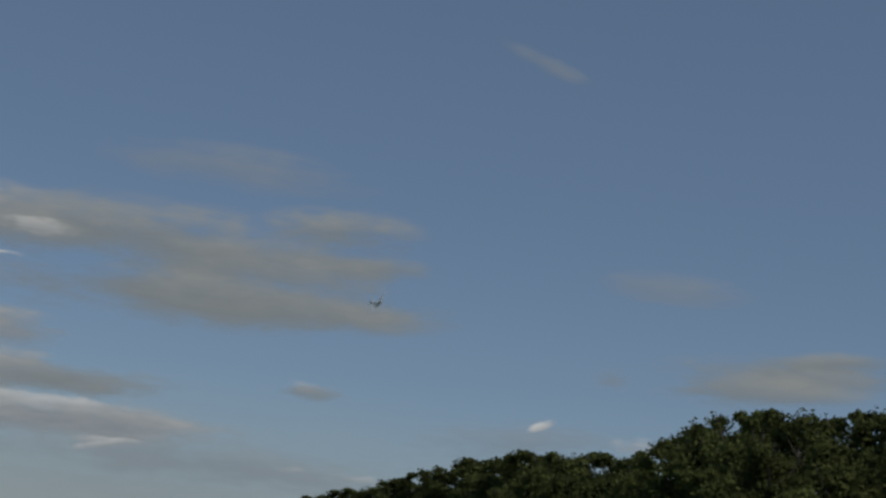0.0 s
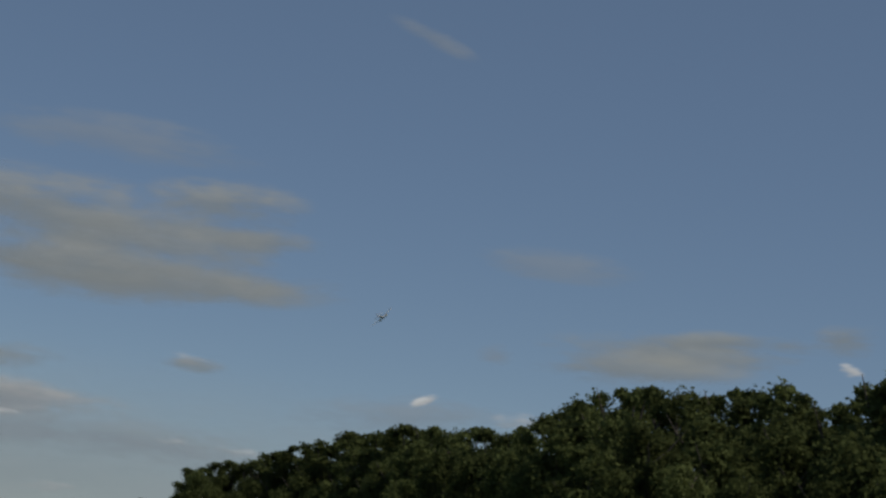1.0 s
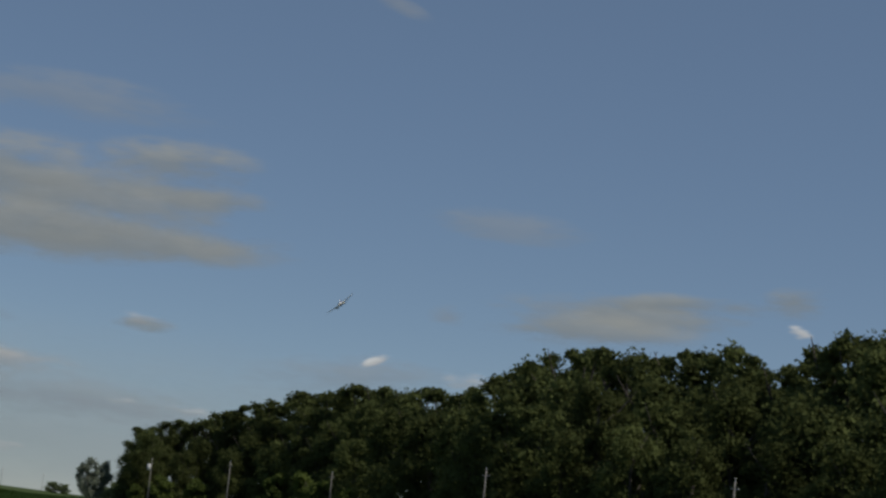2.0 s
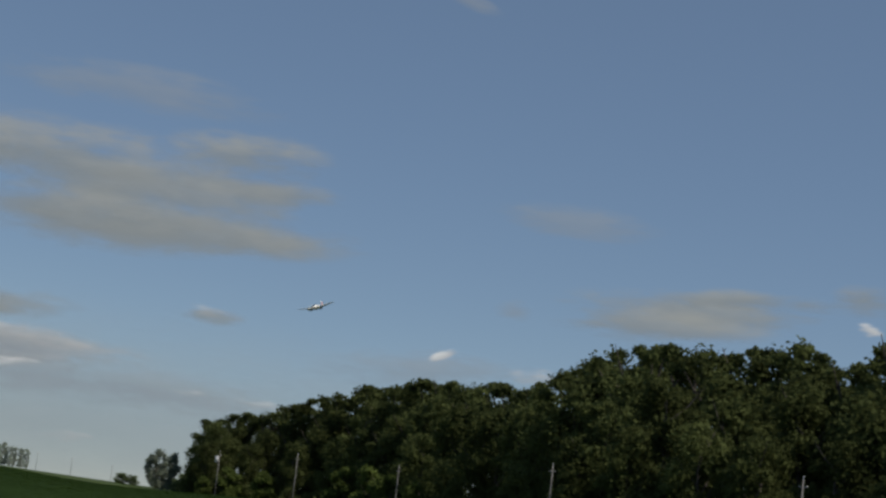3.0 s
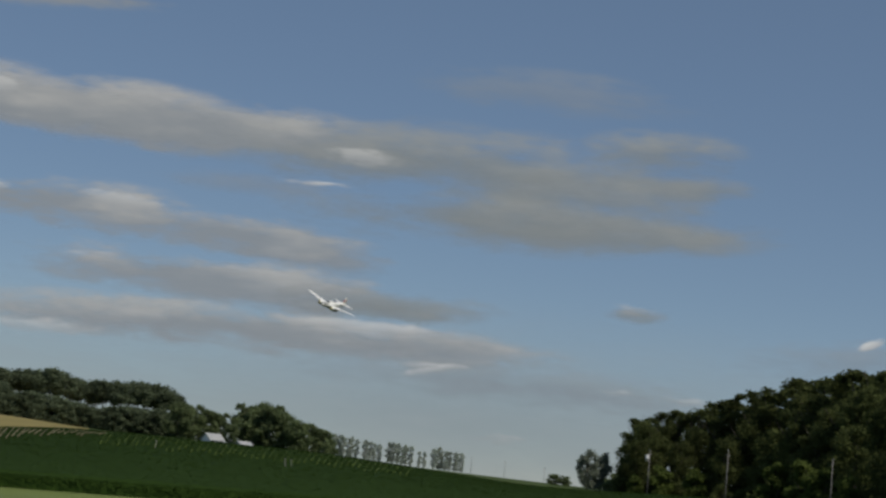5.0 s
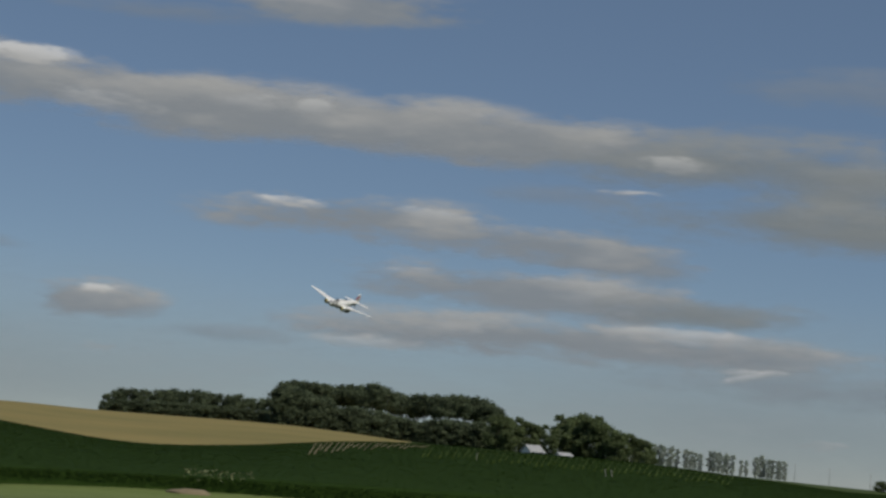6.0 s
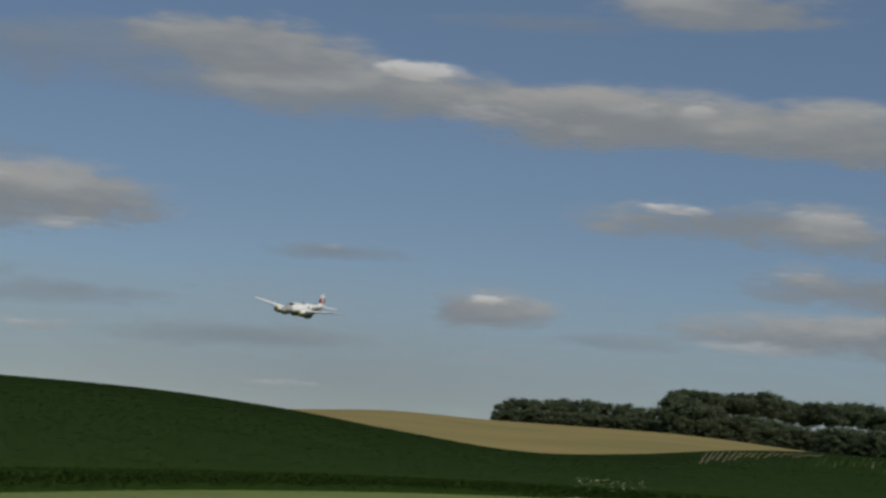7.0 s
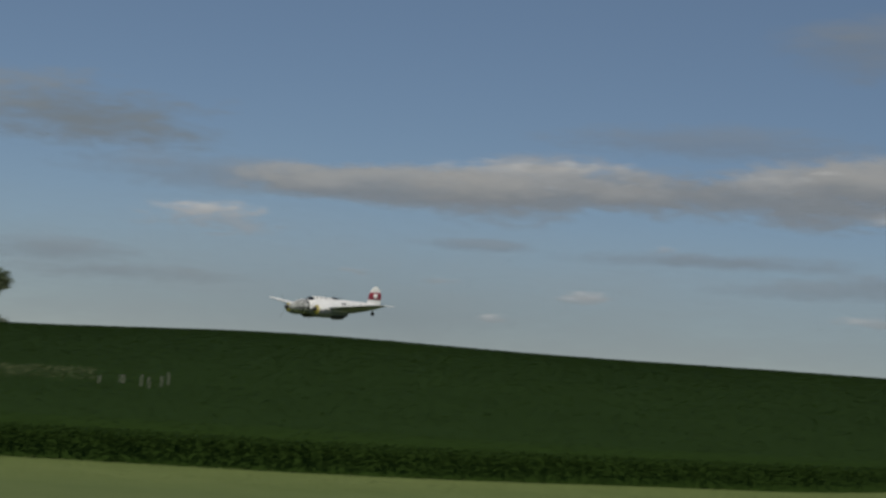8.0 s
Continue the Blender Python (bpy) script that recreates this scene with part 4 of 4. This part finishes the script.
cloud(1.97, 2.75, 1.01, 0.13, 3.1, BRIGHT)
cloud(-6.43, 9.07, 2.10, 0.36, 2.2, FAINT)
cloud(-5.00, 6.30, 0.52, 0.28, -2.2, FAINT)
cloud(-10.15, 6.84, 3.17, 0.46, -1.6, GREY)
cloud(-9.08, 6.32, 2.55, 0.43, -0.8, GREY)
cloud(-3.06, 4.79, 0.44, 0.11, -24.5, SUNLIT)
cloud(-2.76, 4.25, 2.77, 0.49, -3.6, FAINT)
cloud(-5.85, 4.46, 0.73, 0.23, -1.3, BRIGHT)
cloud(6.58, 11.31, 3.70, 0.49, 1.9, FAINT)
cloud(9.45, 3.04, 0.79, 0.11, -12.5, BRIGHT)
cloud(7.35, 1.23, 0.80, 0.16, -1.0, BRIGHT)
cloud(-2.33, 15.20, 1.14, 0.21, 21.0, FAINT)
cloud(-15.19, 6.77, 0.37, 0.16, 15.2, SUNLIT)
cloud(-14.96, 7.60, 0.94, 0.39, -3.1, GREY)
cloud(24.60, 9.65, 3.77, 0.69, -0.4, GREY)
cloud(22.60, 9.90, 0.51, 0.18, -1.1, BRIGHT)
cloud(24.62, 9.89, 1.10, 0.26, -0.5, BRIGHT)
cloud(17.89, 9.49, 5.34, 0.65, 0.7, GREY)
cloud(12.22, 9.17, 5.38, 0.65, 0.6, GREY)
cloud(11.87, 8.95, 1.31, 0.23, 0.7, BRIGHT)
cloud(14.77, 7.91, 2.45, 0.29, -0.7, FAINT)
cloud(13.13, 8.09, 0.98, 0.07, -0.5, SUNLIT)
cloud(21.25, 6.79, 3.85, 0.56, -0.5, GREY)
cloud(22.90, 7.08, 1.75, 0.16, 0.3, SUNLIT)
cloud(18.82, 7.02, 1.46, 0.20, 2.8, BRIGHT)
cloud(15.47, 6.37, 4.08, 0.52, 2.2, GREY)
cloud(15.53, 5.05, 5.70, 0.52, 2.3, GREY)
cloud(19.00, 5.33, 1.30, 0.15, -0.0, BRIGHT)
cloud(15.23, 5.39, 1.80, 0.11, 2.3, BRIGHT)
cloud(18.62, 3.86, 1.46, 0.29, 1.1, BRIGHT)
cloud(14.76, 3.72, 7.15, 0.49, 0.4, GREY)
cloud(11.17, 4.12, 2.78, 0.15, -0.4, BRIGHT)
cloud(20.43, 3.25, 1.77, 0.20, 0.1, BRIGHT)
cloud(9.30, 3.16, 0.98, 0.11, -1.3, BRIGHT)
cloud(7.81, 2.79, 4.85, 0.43, 1.8, FAINT)
cloud(21.86, 12.91, 3.16, 0.49, -0.9, GREY)
cloud(26.81, 12.21, 3.23, 0.23, -1.9, FAINT)
cloud(35.96, 11.00, 3.06, 0.69, 1.0, GREY)
cloud(30.79, 10.59, 1.30, 0.25, -1.0, SUNLIT)
cloud(32.40, 9.87, 4.23, 0.75, 1.7, GREY)
cloud(28.08, 9.75, 4.23, 0.75, 4.4, GREY)
cloud(28.72, 9.47, 1.80, 0.33, 5.3, BRIGHT)
cloud(23.12, 9.62, 4.66, 0.62, 2.3, GREY)
cloud(18.59, 9.48, 3.15, 0.72, 4.0, GREY)
cloud(40.80, 10.43, 3.77, 0.60, -0.8, FAINT)
cloud(38.31, 9.62, 1.92, 0.33, -1.3, FAINT)
cloud(40.76, 6.20, 2.84, 0.72, -0.0, GREY)
cloud(40.69, 5.45, 1.42, 0.16, -1.9, BRIGHT)
cloud(32.40, 5.21, 1.71, 0.21, -1.1, FAINT)
cloud(32.98, 5.34, 0.41, 0.10, -1.2, BRIGHT)
cloud(28.44, 3.84, 1.80, 0.44, 0.2, GREY)
cloud(28.04, 4.12, 0.82, 0.15, 0.3, SUNLIT)
cloud(40.37, 3.54, 2.37, 0.23, -0.5, FAINT)
cloud(35.31, 2.62, 3.40, 0.29, -0.1, FAINT)
cloud(27.94, 2.53, 1.06, 0.15, -0.8, BRIGHT)
cloud(34.40, 1.26, 1.38, 0.13, -0.9, BRIGHT)
cloud(41.07, 2.44, 1.41, 0.16, -2.4, BRIGHT)
cloud(25.04, 3.15, 2.27, 0.23, -0.6, FAINT)
cloud(50.73, 5.58, 3.79, 0.72, -4.2, GREY)
cloud(50.01, 6.31, 1.91, 0.20, -3.3, SUNLIT)
cloud(43.93, 5.84, 5.04, 0.72, -0.5, GREY)
cloud(44.95, 6.18, 1.95, 0.28, -1.7, BRIGHT)
cloud(42.68, 6.55, 0.56, 0.07, -1.4, BRIGHT)
cloud(40.74, 5.26, 1.01, 0.13, -2.2, BRIGHT)
cloud(46.21, 7.28, 4.36, 0.46, -1.9, FAINT)
cloud(45.05, 3.88, 3.57, 0.21, -1.5, FAINT)
cloud(47.27, 4.07, 0.73, 0.13, -3.7, BRIGHT)
cloud(41.39, 3.31, 4.24, 0.25, -2.2, FAINT)
cloud(49.62, 2.53, 0.80, 0.13, -2.6, BRIGHT)
cloud(35.90, 2.49, 3.41, 0.28, -1.0, FAINT)
cloud(33.34, 5.15, 1.29, 0.20, -0.5, FAINT)
cloud(52.08, 1.81, 0.55, 0.11, -3.6, BRIGHT)
cloud(60.40, 5.42, 4.19, 0.43, -0.8, FAINT)
cloud(60.38, 4.11, 2.26, 0.44, -1.7, BRIGHT)
cloud(50.91, 5.89, 4.24, 0.49, -0.9, BRIGHT)
cloud(55.16, 5.42, 4.24, 0.49, -1.3, GREY)
cloud(60.32, 4.33, 1.53, 0.20, -2.7, SUNLIT)
cloud(52.58, 3.89, 1.80, 0.15, -1.1, FAINT)
cloud(64.23, 6.86, 3.94, 0.90, -1.4, DUSKY)
cloud(56.12, 2.88, 0.98, 0.11, -0.3, BRIGHT)
cloud(53.81, 2.78, 0.82, 0.11, -0.2, BRIGHT)
cloud(49.37, 2.64, 0.73, 0.13, 0.0, BRIGHT)
cloud(64.69, 2.86, 2.05, 0.28, -0.7, FAINT)
cloud(42.40, 9.92, 2.04, 0.65, 1.8, FAINT)
cloud(46.36, 3.82, 3.54, 0.20, -0.7, FAINT)
cloud(63.06, 2.35, 3.18, 0.23, -1.6, FAINT)
for az in (-14, 9, 32, 55, 78):
    cloud(az, 1.6, 15.5, 2.6, 0.0, VEIL)

airplane, propellers = build_plane()
motions()
